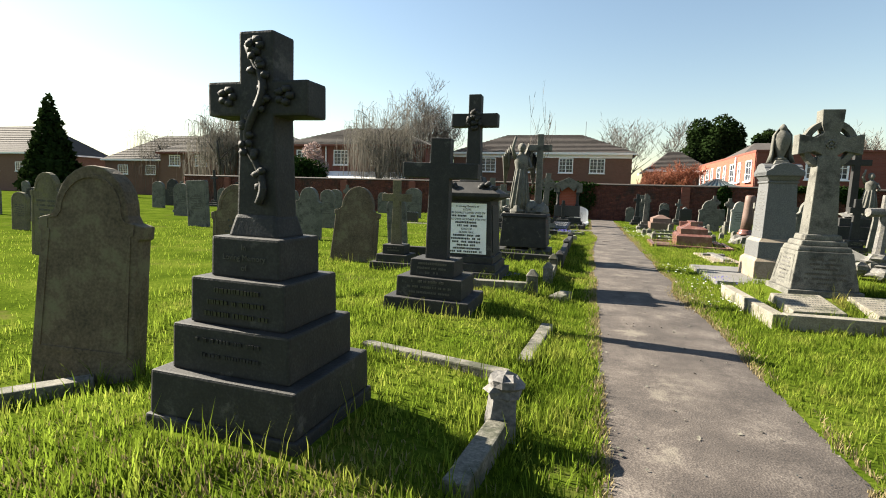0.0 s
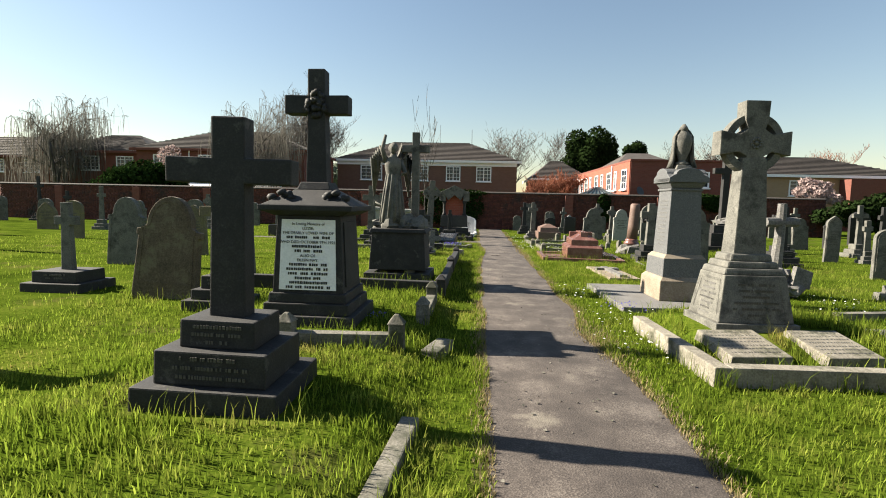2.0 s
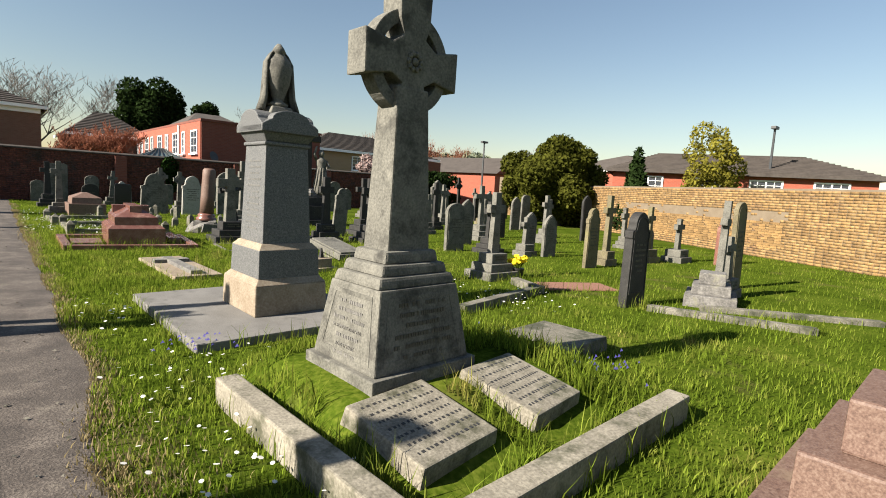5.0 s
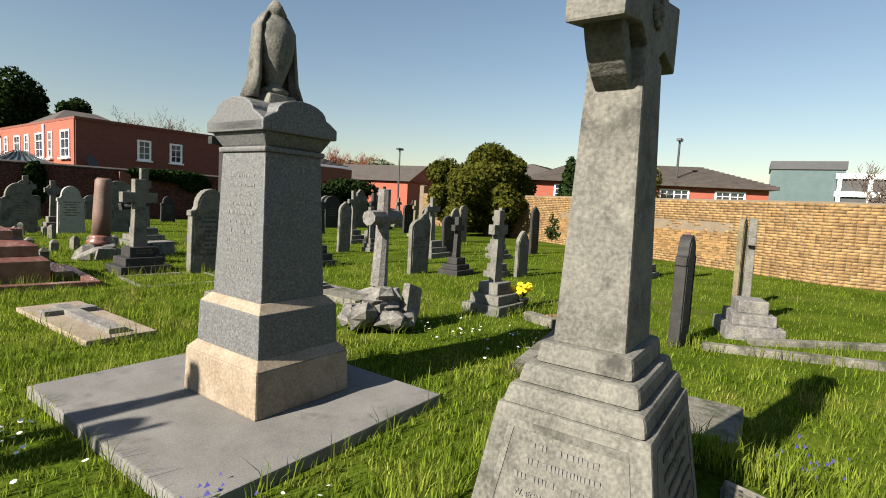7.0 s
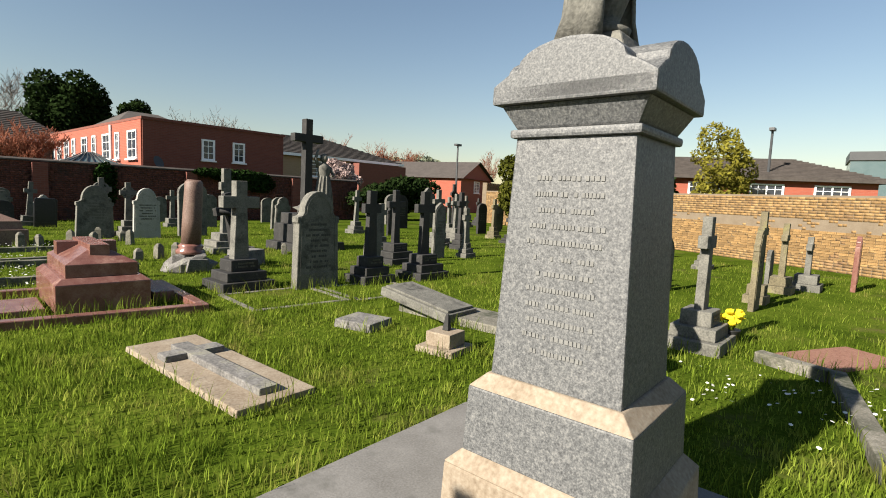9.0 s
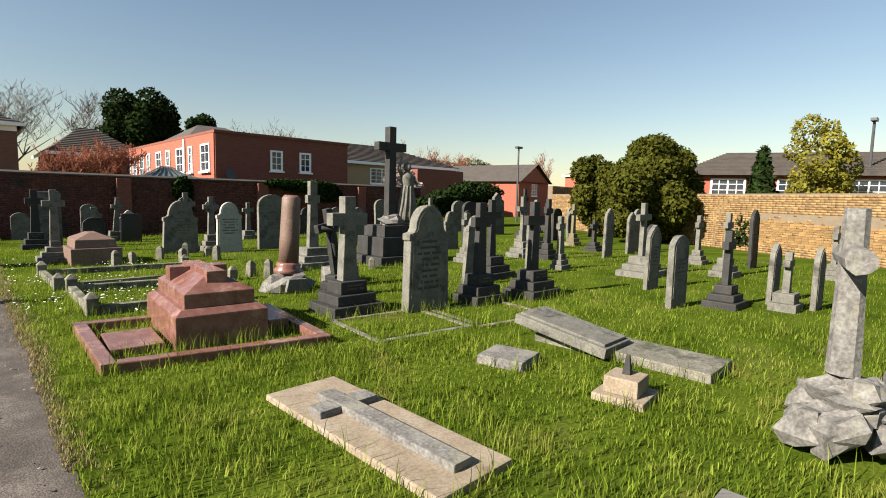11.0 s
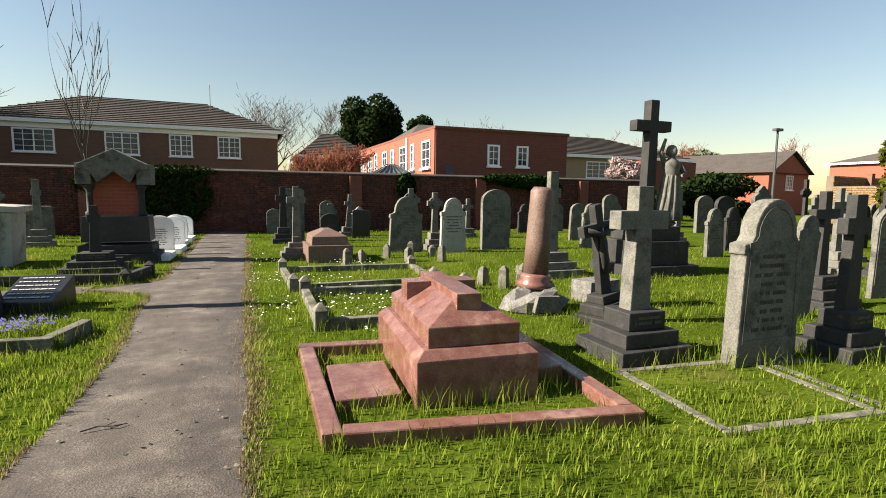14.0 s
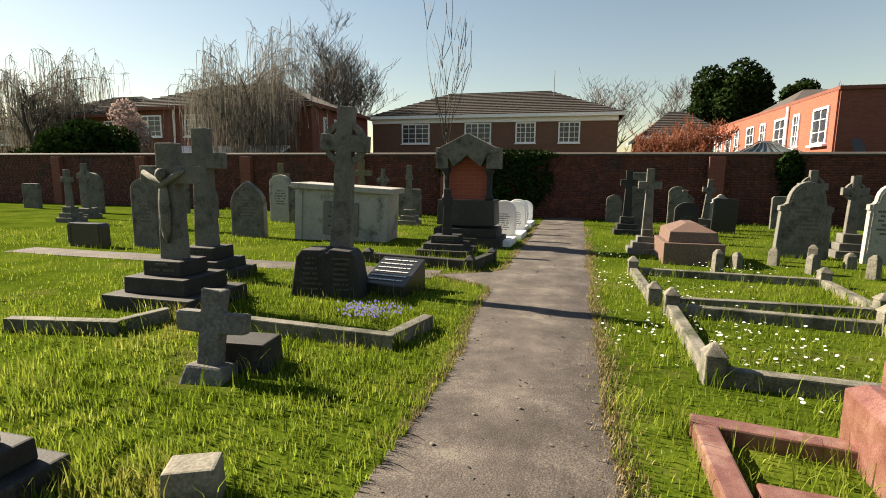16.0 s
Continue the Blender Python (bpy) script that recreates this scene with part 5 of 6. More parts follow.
kerb([(5.65, 23.65), (6.9, 23.5), (7.0, 24.6), (5.75, 24.75)], kerbstone, "sunken lichened kerb round a grave", 0.08, 0.012)

# broken column, crosses and headstones round the red tomb
m10 = thing("broken_column", pose(4.82, 27.35, 0, 0, 3.0, 0), "broken pink granite column on a rough rock base", "broken column", foot=(0.7, 0.6))
rock = Shape().lump(0, 0, 0.08, 0.40, 0.36, 0.30, 0.25, 4, 7, 11)
part("rock_base", rock, rockstone, m10, "rough dark rock", bevel=0, jitter=0.02)
part("tablet", Shape().extrude([(-0.2, 0.03), (0.2, 0.03), (0.16, 0.24), (-0.16, 0.24)], -0.37, -0.30), rockstone, m10, bevel=0.008)
part("collar", Shape().lathe([(0.24, 0.30), (0.24, 0.36), (0.19, 0.40), (0.21, 0.44), (0.165, 0.48)], sides=24), red_granite, m10, bevel=0, smooth=True)
col = Shape().lathe([(0.165, 0.47), (0.16, 0.9), (0.15, 1.4), (0.148, 1.55), (0.11, 1.60), (0.02, 1.57)], sides=24)
part("column", col, pink_granite, m10, "pink granite shaft with broken top", bevel=0, smooth=True)

crucifix = thing("leaning_crucifix", pose(5.28, 26.45, 0, -2, -9, 10), "leaning dark stone crucifix on stepped base", "grave cross", foot=(0.56, 0.5))
z = steps_of(crucifix, [(0.56, 0.15), (0.44, 0.12), (0.30, 0.10)], soot)
part("cross", Shape().extrude(cross_outline(1.42, 0.16, 0.13, 1.14, 0.13, 0.54, z), -0.05, 0.05), soot, crucifix, bevel=0.012, jitter=0.012)
part("carved_figure", Shape().lump(0, -0.07, 0.88, 0.06, 0.04, 0.26, 0.2, 3, 8, 8).tube([(-0.22, -0.06, 1.16), (0, -0.07, 1.06), (0.22, -0.06, 1.16)], [0.03, 0.04, 0.03], 6), soot, crucifix, bevel=0, smooth=True)

grave_cross(4.76, 25.42, 1.60, 0.82, grey, 0, 0, 3, 0.56, 0.165, soot, "grey stone cross on dark stepped plinth", depth=0.16)
grave_cross(6.62, 29.75, 1.92, 1.0, grey, 0, 0, 3, 0.3, 0.17, grey, "tall plain grey stone cross on steps", depth=0.14)
headstone(5.72, 24.85, 1.50, 0.76, "shoulder", grey, 0, 0, 0, 0.16, 9, letter_dark, "tall dark carved gothic headstone with worn inscription")
grave_cross(6.75, 24.75, 1.55, 0.68, soot, 0, 0, 3, 0.36, 0.15, label="dark stone cross on stepped plinth")
headstone(7.75, 25.9, 1.30, 0.40, "shoulder", grey, 0, 5)
grave_cross(7.85, 24.55, 1.58, 0.78, soot, 0, 0, 3, 0.46, 0.15, label="dark stone cross on stepped plinth")
m11 = thing("tall_cross_monument", pose(8.6, 29.5, 0), "tall leaning stone cross on a dark stepped plinth", "memorial cross", foot=(1.5, 1.3))
steps_of(m11, [(1.5, 0.2), (1.2, 0.45), (0.95, 0.27)], soot, d_ratio=0.9)
part("cross", Shape().extrude(cross_outline(3.3, 0.24, 0.20, 2.82, 0.2, 0.84, 1.0), -0.1, 0.1), soot, m11, bevel=0.012)
part("rockwork", Shape().lump(0.1, 0, 1.02, 0.42, 0.36, 0.2, 0.3, 8), rockstone, m11, bevel=0, jitter=0.01)
maiden = new("mourning_statue", mesh_of("mourning_statue", draped_figure(1.45, 9, True, False), grey, 0, True, 0.006))
maiden.matrix_world = pose(9.02, 29.35, 1.02, 0, 0, -15)
tagged(maiden, "weathered grey stone mourning figure beside a cross", "statue")

m12 = thing("rock_cross", pose(5.10, 19.95, 0, 0, 1.5, 15), "rustic stone cross rising from a rockwork base", "grave cross", foot=(0.9, 0.7))
rk = Shape()
rng = random.Random(6)
for k in range(16):
    a, r = rng.uniform(0, 6.28), rng.uniform(0.05, 0.34)
    rk.lump(r * math.cos(a), r * 0.8 * math.sin(a), 0.08 + 0.42 * (1 - r / 0.36) * rng.random() + 0.05, 0.18, 0.16, 0.13, 0.35, 60 + k, 5, 7)
part("rockwork", rk, rockstone, m12, "heap of rough carved rocks", bevel=0)
part("scroll_tablet", Shape().extrude([(0.02, 0.24), (0.38, 0.16), (0.42, 0.46), (0.08, 0.56)], -0.36, -0.27), rockstone, m12, bevel=0.02)
part("cross", Shape().tube([(0.0, 0, 0.5), (0.02, 0, 1.0), (0.02, 0, 1.60)], [0.10, 0.085, 0.075], 9).tube([(-0.30, 0, 1.27), (0.34, 0, 1.29)], [0.085, 0.085], 9), rockstone, m12, "log-shaped rustic cross", bevel=0, jitter=0.012)

grave_cross(7.08, 19.6, 1.42, 0.72, grey, 0, 0, 3, 0.36, 0.13, label="pale grey stone cross on stepped plinth beside daffodils")
headstone(7.28, 17.2, 1.27, 0.48, "shoulder", soot, 0, 0, 0, 0.12, 6, letter_worn, "dark shouldered gothic headstone with corner posts")
headstone(10.0, 19.6, 1.22, 0.42, "shoulder", brown)
headstone(8.95, 22.6, 1.12, 0.56, "round", grey)
grave_cross(9.6, 22.1, 1.2, 0.6, soot, 0, 0, 3, 0.34, 0.12)
headstone(10.59, 21.1, 0.98, 0.46, "gothic", grey)
grave_cross(10.1, 21.4, 0.9, 0.45, grey, 0, 0, 2, 0.3, 0.1)
m13 = thing("stepped_pedestal", pose(8.5, 16.65, 0, 0, 0, 20), "grey stepped grave pedestal with fallen cross", "grave pedestal", foot=(0.8, 0.7))
steps_of(m13, [(0.78, 0.17), (0.58, 0.14), (0.40, 0.16)], rockstone)
grave_cross(9.0, 16.75, 1.5, 0.42, grey, 10, 3, 2, 0.3, 0.1)
grave_cross(9.5, 16.8, 0.95, 0.4, grey, 0, -4, 2, 0.28, 0.1)
headstone(10.54, 17.05, 1.5, 0.42, "round", brown, 0, -3)
grave_cross(13.3, 19.3, 1.05, 0.6, grey, 0, 0, 2, 0.4, 0.12)
grave_cross(12.4, 19.6, 1.3, 0.5, brown, 0, 0, 2, 0.34, 0.11)
headstone(13.0, 19.9, 0.75, 0.4, "round", grey)
headstone(10.57, 21.7, 1.0, 0.42, "gothic", grey, 0, 3)
grave_cross(10.76, 19.7, 1.5, 0.4, brown, 0, 0, 2, 0.36, 0.12)
headstone(14.1, 18.6, 1.1, 0.5, "ogee", red_granite, 0, 0, label="red granite headstone before the yellow wall")

# rows further east
for args in ((8.79, 26.3, 1.6, 0.8, soot, 0), (10.2, 28.4, 1.25, 0.5, grey, 1), (14.6, 29.5, 1.62, 0.8, grey, 0), (17.0, 29.6, 1.5, 0.5, brown, 0), (12.4, 28.3, 1.7, 0.75, grey, 0), (11.75, 24.5, 1.6, 0.9, grey, 0), (13.3, 23.3, 1.42, 0.6, grey, 0), (15.9, 28.1, 1.0, 0.6, soot, 0), (11.15, 26.2, 1.25, 0.4, grey, 0), (12.6, 27.6, 1.65, 0.5, soot, 2), (16.6, 31.5, 1.5, 0.6, grey, 0), (19.2, 33.5, 2.1, 0.7, soot, 2), (21.5, 34.6, 1.6, 0.6, grey, 0), (23.6, 35.5, 1.5, 0.6, soot, 0), (13.2, 33.2, 1.6, 0.6, grey, 0), (15.2, 24.6, 1.3, 0.5, grey, 0), (14.9, 21.6, 1.2, 0.5, grey, 0)):
    grave_cross(args[0], args[1], args[2], args[3], args[4], 0, random.Random(args[0]).uniform(-3, 3), 3, args[3] * 0.62, 0.13, ring=args[5] == 2, label="weathered stone cross on a stepped plinth in the grass")
for hx, hy, hh, hw, st, mt in ((10.25, 23.6, 1.2, 0.47, "gothic", grey), (14.4, 26.8, 1.43, 0.48, "gothic", grey), (17.0, 27.2, 1.4, 0.5, "round", grey), (15.6, 23.4, 1.5, 0.45, "gothic", soot), (10.3, 26.4, 1.36, 0.42, "gothic", grey), (10.3, 33.5, 1.25, 0.55, "shoulder", grey), (13.8, 36.9, 1.5, 0.67, "round", grey), (18.7, 37.2, 1.5, 0.9, "round", grey), (17.0, 34.8, 1.5, 0.85, "round", soot), (18.95, 34.9, 1.9, 0.9, "ogee", grey), (12.2, 31.0, 1.2, 0.6, "shoulder", grey), (16.2, 27.0, 1.3, 0.5, "gothic", grey), (18.6, 31.4, 1.3, 0.6, "round", soot), (20.6, 32.0, 1.2, 0.6, "gothic", grey), (22.4, 33.2, 1.3, 0.6, "round", grey), (12.9, 24.8, 1.1, 0.5, "round", soot), (13.9, 31.9, 1.2, 0.55, "shoulder", soot), (11.4, 35.6, 1.2, 0.6, "round", grey)):
    headstone(hx, hy, hh, hw, st, mt, random.Random(hx).uniform(-4, 4), random.Random(hy).uniform(-3, 3))

# along the path, north of the red tomb
headstone(5.06, 33.95, 1.39, 0.86, "shoulder", grey, 0, 1)
headstone(6.19, 33.55, 1.37, 0.68, "shoulder", pale, 0, 0, label="pale shouldered headstone streaked with dark stains")
headstone(7.56, 33.9, 1.60, 0.82, "round", grey)
grave_cross(5.4, 34.6, 1.6, 0.6, grey, 0, 0, 3, 0.5, 0.13, ring=True)
headstone(4.75, 37.9, 0.9, 0.58, "flat", black, 0, 2, 0, 0.1, 0, label="plain black granite headstone, slightly leaning")
m14 = thing("pink_chest_tomb", pose(2.97, 33.1, 0, 0, 0, 0), "small pink sandstone coped tomb beside the path", "tomb", foot=(0.94, 1.3))
part("base", Shape().frustum(0, 0, -0.05, 0.36, 0.94, 1.3), pink_granite, m14, bevel=0.012)
part("block", Shape().frustum(0, 0, 0.36, 0.54, 0.78, 1.1, 0.74, 1.06), pink_granite, m14, bevel=0.01)
part("coped_top", Shape().frustum(0, 0, 0.54, 0.68, 0.74, 1.06, 0.16, 0.5), pink_granite, m14, bevel=0.008)
grave_cross(2.38, 33.7, 1.6, 0.7, grey, 0, 0, 4, 0.42, 0.13, label="grey stone cross on a four-stepped plinth")
grave_cross(2.30, 36.9, 1.6, 0.64, soot, 0, 0, 3, 0.4, 0.15, label="dark stone cross on steps beside the path")
headstone(2.62, 37.4, 1.55, 0.62, "flat", grey, 0, 0, 0, 0.22, 4, label="square grey carved pillar stone")
headstone(2.2, 40.2, 0.86, 0.48, "round", grey)
headstone(4.0, 40.1, 1.15, 0.5, "round", grey)
grave_cross(3.66, 37.2, 1.12, 0.5, grey, 0, 0, 1, 0.44, 0.12, ring=True)
grave_cross(4.47, 38.7, 1.39, 0.5, grey, 0, 4, 2, 0.34, 0.12)
headstone(4.9, 38.9, 0.98, 0.68, "ogee", pale, 0, 0)
headstone(6.7, 39.6, 0.92, 0.64, "flat", grey)
headstone(8.8, 40.0, 1.0, 0.5, "round", grey)
grave_cross(5.97, 34.3, 1.5, 0.6, grey, 0, 0, 3, 0.42, 0.13, ring=True)
headstone(9.4, 37.0, 1.2, 0.6, "round", grey)
headstone(11.2, 38.6, 1.1, 0.6, "shoulder", soot)
grave_cross(8.3, 37.4, 1.3, 0.5, grey, 0, 0, 2, 0.4, 0.12)
headstone(13.0, 39.2, 1.1, 0.6, "round", grey)
headstone(15.6, 38.8, 1.2, 0.6, "gothic", grey)
headstone(3.4, 35.5, 0.9, 0.5, "round", soot)
kerb([(2.05, 27.2), (3.85, 27.1), (3.95, 28.9), (2.08, 29.1)], kerbstone, "low stone kerb with corner posts round a daisy plot", 0.11, 0.12, True, 0.30)
kerb([(1.96, 29.5), (4.25, 29.6), (4.35, 31.2), (1.92, 31.4)], kerbstone, "low stone kerb with corner posts round a daisy plot", 0.11, 0.10, True, 0.27)
for k, (px_, py_) in enumerate(((4.5, 28.9), (4.95, 29.15), (5.15, 28.8), (5.5, 28.9), (5.8, 29.3), (3.2, 31.9), (3.6, 32.4), (4.3, 32.9), (4.9, 33.0), (5.4, 32.9), (4.6, 32.2), (5.3, 32.0), (7.5, 28.7))):
    b = thing("kerb_post", pose(px_, py_, 0, 0, 0, 20 * k), "small weathered stone grave post in the grass", "kerb post", "small grave posts", (0.16, 0.14))
    part("stone", Shape().frustum(0, 0, -0.05, 0.20 + 0.05 * (k % 3), 0.16, 0.14, 0.14, 0.12).frustum(0, 0, 0.20 + 0.05 * (k % 3), 0.26 + 0.05 * (k % 3), 0.14, 0.12, 0.05, 0.05), kerbstone, b, bevel=0.014, jitter=0.006)
slab("boulder", 6.0, 27.6, 0, 0.6, 0.4, 0.3, rockstone, 10, "rough grey boulder in the grass", "boulder")

# daffodils in a pot
pot = thing("flower_pot", pose(7.47, 19.38, 0), "dark pot of yellow daffodils on the grass", "flower pot", foot=(0.2, 0.2))
part("pot", Shape().lathe([(0.08, -0.01), (0.11, 0.16), (0.115, 0.17), (0.09, 0.17)], sides=14), plastic, pot, bevel=0, smooth=True)
fl, st = Shape(), Shape()
rng = random.Random(4)
for k in range(22):
    a, r = rng.uniform(0, 6.28), rng.uniform(0.02, 0.17)
    x_, y_, z_ = r * math.cos(a), r * math.sin(a), 0.32 - 0.5 * r * r + rng.uniform(-0.05, 0.06)
    fl.lump(x_, y_, z_, 0.045, 0.045, 0.035, 0.35, k, 4, 6)
    st.tube([(x_ * 0.3, y_ * 0.3, 0.15), (x_, y_, z_)], [0.006, 0.005], 4)
part("flowers", fl, yellow, pot, "yellow daffodil heads", bevel=0)
part("stems", st, blade, pot, bevel=0)
slab("gravel_bed", 7.75, 18.4, 0.0, 1.2, 0.62, 0.02, redgravel, -28, "grave bed of reddish gravel", "gravel bed")
kerb([(4.75, 17.95), (6.75, 18.35), (6.95, 18.95)], kerbstone, "broken pale kerb stones beside the gravel bed", 0.13, 0.11, False)
kerb([(7.2, 17.0), (7.9, 15.3)], kerbstone, "low pale kerb stone in the grass", 0.13, 0.08, False)
kerb([(7.9, 16.6), (9.3, 14.9)], kerbstone, "low pale kerb stone in the grass", 0.12, 0.07, False)

# ---- the west side ----
headstone(-3.58, 11.35, 1.55, 0.76, "shoulder", brown_stone, 12, 4.0, -3, 0.15, 0, label="tall lichened brown headstone leaning in the grass")
headstone(-4.87, 14.7, 1.46, 0.76, "shoulder", brown_stone, 4, 0, 0, 0.14, 7, letter_dark, "dark shouldered headstone with small corner columns")
headstone(-10.2, 16.0, 1.6, 0.7, "shoulder", brown, 5, 2)
headstone(-11.4, 17.4, 1.4, 0.7, "round", brown, 5, -2)
grave_cross(-6.55, 18.4, 1.37, 0.96, grey, 0, 0, 2, 0.36, 0.13, soot, "grey stone cross on a broad dark plinth")
headstone(-7.75, 21.4, 1.47, 0.80, "shoulder", grey, 0, 3, 0, 0.14, 0, label="flaking grey headstone, slightly leaning")
headstone(-4.65, 17.9, 1.50, 0.96, "shoulder", brown_stone, 0, 4, -4, 0.14, 0, label="broad lichened brown headstone leaning over")
grave_cross(-3.55, 17.45, 1.62, 0.80, brown, 0, 0, 3, 0.56, 0.13, soot, "brown stone cross on stepped grey plinth")
headstone(-4.6, 20.3, 1.25, 0.50, "round", grey, 0, -3)
headstone(-4.35, 22.9, 1.78, 0.70, "round", grey, 0, 2)
headstone(-9.3, 25.4, 1.4, 0.55, "round", grey)
headstone(-7.4, 23.6, 1.3, 0.6, "ogee", brown, 0, -2)
for hx, hy, hh, hw, st, mt in ((-13.2, 23.4, 1.6, 0.85, "flat", grey), (-18.3, 28.1, 1.5, 0.75, "round", grey), (-25.3, 33.8, 1.6, 0.9, "round", grey), (-18.5, 31.5, 1.17, 0.9, "gothic", brown), (-26.5, 37.5, 1.35, 0.6, "round", grey), (-27.3, 37.1, 1.8, 1.4, "shoulder", soot), (-9.1, 34.2, 1.6, 0.9, "round", grey), (-14.0, 27.5, 1.3, 0.7, "round", brown), (-15.8, 33.5, 1.3, 0.7, "shoulder", grey), (-21.0, 34.2, 1.3, 0.7, "round", grey), (-12.1, 30.6, 1.3, 0.7, "round", grey), (-22.8, 28.6, 1.2, 0.6, "flat", grey), (-29.0, 31.0, 1.3, 0.7, "round", grey), (-32.0, 28.5, 1.2, 0.7, "shoulder", grey), (-24.0, 24.0, 1.3, 0.7, "gothic", grey), (-19.0, 22.0, 1.2, 0.6, "round", soot), (-35.0, 33.0, 1.4, 0.7, "round", grey), (-28.0, 20.5, 1.3, 0.7, "round", grey), (-16.0, 19.5, 1.1, 0.6, "round", brown)):
    headstone(hx, hy, hh, hw, st, mt, random.Random(hx).uniform(-5, 5), random.Random(hy).uniform(-4, 4))
for cx_, cy_, ch, cb, mt in ((-24.9, 38.3, 2.5, 0.9, soot), (-16.6, 32.2, 1.9, 0.6, grey), (-20.5, 30.5, 1.6, 0.7, grey), (-30.5, 35.0, 1.8, 0.8, grey), (-13.0, 34.8, 1.5, 0.6, grey), (-22.0, 36.8, 1.7, 0.7, soot), (-34.0, 25.0, 1.8, 0.8, grey)):
    grave_cross(cx_, cy_, ch, cb, mt, 0, random.Random(cx_).uniform(-3, 3), 3, cb * 0.6, 0.14)
slab("box_tomb", -33.0, 38.0, 0, 1.2, 0.7, 0.8, pale, 0, "pale stone box tomb among the graves", "tomb")
slab("box_tomb", -12.0, 18.2, 0, 1.6, 0.9, 0.18, grey, 0, "low flat grey ledger tomb", "tomb")
headstone(-6.97, 31.4, 1.34, 0.62, "round", grey, 0, 0)
headstone(-6.2, 33.5, 1.27, 0.86, "gothic", grey, 0, 0, label="dark pointed gothic headstone")
grave_cross(-8.1, 37.9, 1.75, 0.6, brown, 0, 0, 2, 0.6, 0.16)
headstone(-7.5, 36.9, 1.4, 0.7, "round", pale)
headstone(-6.7, 36.6, 1.1, 0.7, "flat", grey)
headstone(-15.4, 37.6, 1.4, 0.9, "round", grey)
grave_cross(-13.8, 36.0, 1.68, 0.6, grey, 0, 0, 2, 0.5, 0.16, ring=True)
headstone(-19.5, 38.6, 0.95, 0.8, "flat", grey)
headstone(-10.5, 37.5, 0.95, 0.6, "round", grey)
headstone(-12.6, 38.6, 1.3, 0.7, "round", grey)
headstone(-8.2, 31.2, 0.46, 0.84, "flat", black, 0, 0, 0, 0.2, 0, label="low dark polished headstone")
grave_cross(-5.8, 39.0, 1.9, 0.8, brown, 0, 0, 2, 0.7, 0.18)
grave_cross(-4.9, 38.6, 1.6, 0.5, grey, 0, 0, 2, 0.4, 0.1, ring=True)
grave_cross(-3.6, 37.3, 1.7, 0.6, grey, 0, 0, 3, 0.2, 0.13)
headstone(-4.4, 39.8, 0.95, 0.8, "flat", grey)
m15 = thing("crucifix", pose(-3.30, 28.05, 0), "grey stone crucifix with carved figure on dark steps", "grave cross", foot=(1.16, 1.0))
z = steps_of(m15, [(1.14, 0.16), (0.80, 0.18), (0.50, 0.17)], soot)
part("cross", Shape().extrude(cross_outline(1.78, 0.27, 0.22, 1.44, 0.19, 0.66, z - 0.01), -0.08, 0.08), grey, m15, bevel=0.012)
part("carved_figure", Shape().lump(0, -0.11, 1.05, 0.07, 0.05, 0.34, 0.15, 3, 9, 9).lump(0.0, -0.13, 1.44, 0.055, 0.06, 0.07, 0.1, 2).tube([(-0.26, -0.1, 1.47), (0, -0.12, 1.33), (0.26, -0.1, 1.49)], [0.028, 0.045, 0.028], 6), grey, m15, bevel=0, smooth=True)
lettering(m15, 2, 0.3, z - 0.04, -0.215, 0.06, 0.03, letter_worn, seed=31)
grave_cross(-3.98, 29.4, 2.06, 1.0, grey, 0, 0, 3, 0.66, 0.20, soot, "tall grey stone cross on dark steps", depth=0.17)
m16 = thing("book_monument", pose(-1.85, 29.1, 0, 0, 0, 6), "leaning ringed stone cross behind a carved black open book", "memorial cross", foot=(1.0, 0.8))
book = Shape().extrude([(-0.46, -0.05), (0.46, -0.05), (0.36, 0.5), (0.30, 0.56), (0.05, 0.57), (0.0, 0.53), (-0.05, 0.57), (-0.30, 0.56), (-0.36, 0.5)], -0.36, 0.0)
part("open_book", book, soot, m16, "rough black open-book tablet", bevel=0.02, jitter=0.012)
for sx in (-1, 1):
    lettering(m16, 7, 0.26, 0.47, -0.372, 0.062, 0.026, letter_worn, sx * 0.19, 33 + sx)
bc = part("cross", Shape().extrude(cross_outline(2.28, 0.30, 0.20, 1.84, 0.20, 0.60, 0.0), -0.07, 0.09), grey, m16, bevel=0.012)
bc.matrix_local = pose(0.0, 0.12, 0, 0, 3.5, 0)
br = Shape()
ring_arcs(0.2, 0.27, 1.84, -0.05, 0.06, br)
part("ring", br, grey, bc, bevel=0)
m17 = thing("tilted_tablet", pose(-1.15, 29.3, 0, 0, 0, -8), "black sloping grave tablet with white lettering", "grave tablet", foot=(0.55, 0.6))
part("stone", Shape().add([(-0.3, -0.3, -0.05), (0.3, -0.3, -0.05), (0.3, 0.3, -0.05), (-0.3, 0.3, -0.05), (-0.3, -0.3, 0.14), (0.3, -0.3, 0.14), (0.3, 0.3, 0.38), (-0.3, 0.3, 0.38)], [(3, 2, 1, 0), (4, 5, 6, 7), (0, 1, 5, 4), (1, 2, 6, 5), (2, 3, 7, 6), (3, 0, 4, 7)]), black, m17, bevel=0.012)
tl = Shape()
rng = random.Random(3)
for r in range(6):
    at = -0.24
    while at < 0.22:
        w = rng.uniform(0.02, 0.05)
        yy = 0.22 - 0.085 * r
        tl.frustum(at, yy, 0.262 + 0.4 * yy, 0.268 + 0.4 * yy, w * 0.7, 0.035)
        at += w
tagged(part("inscription", tl, letter_white, m17, bevel=0), kind="stuff")
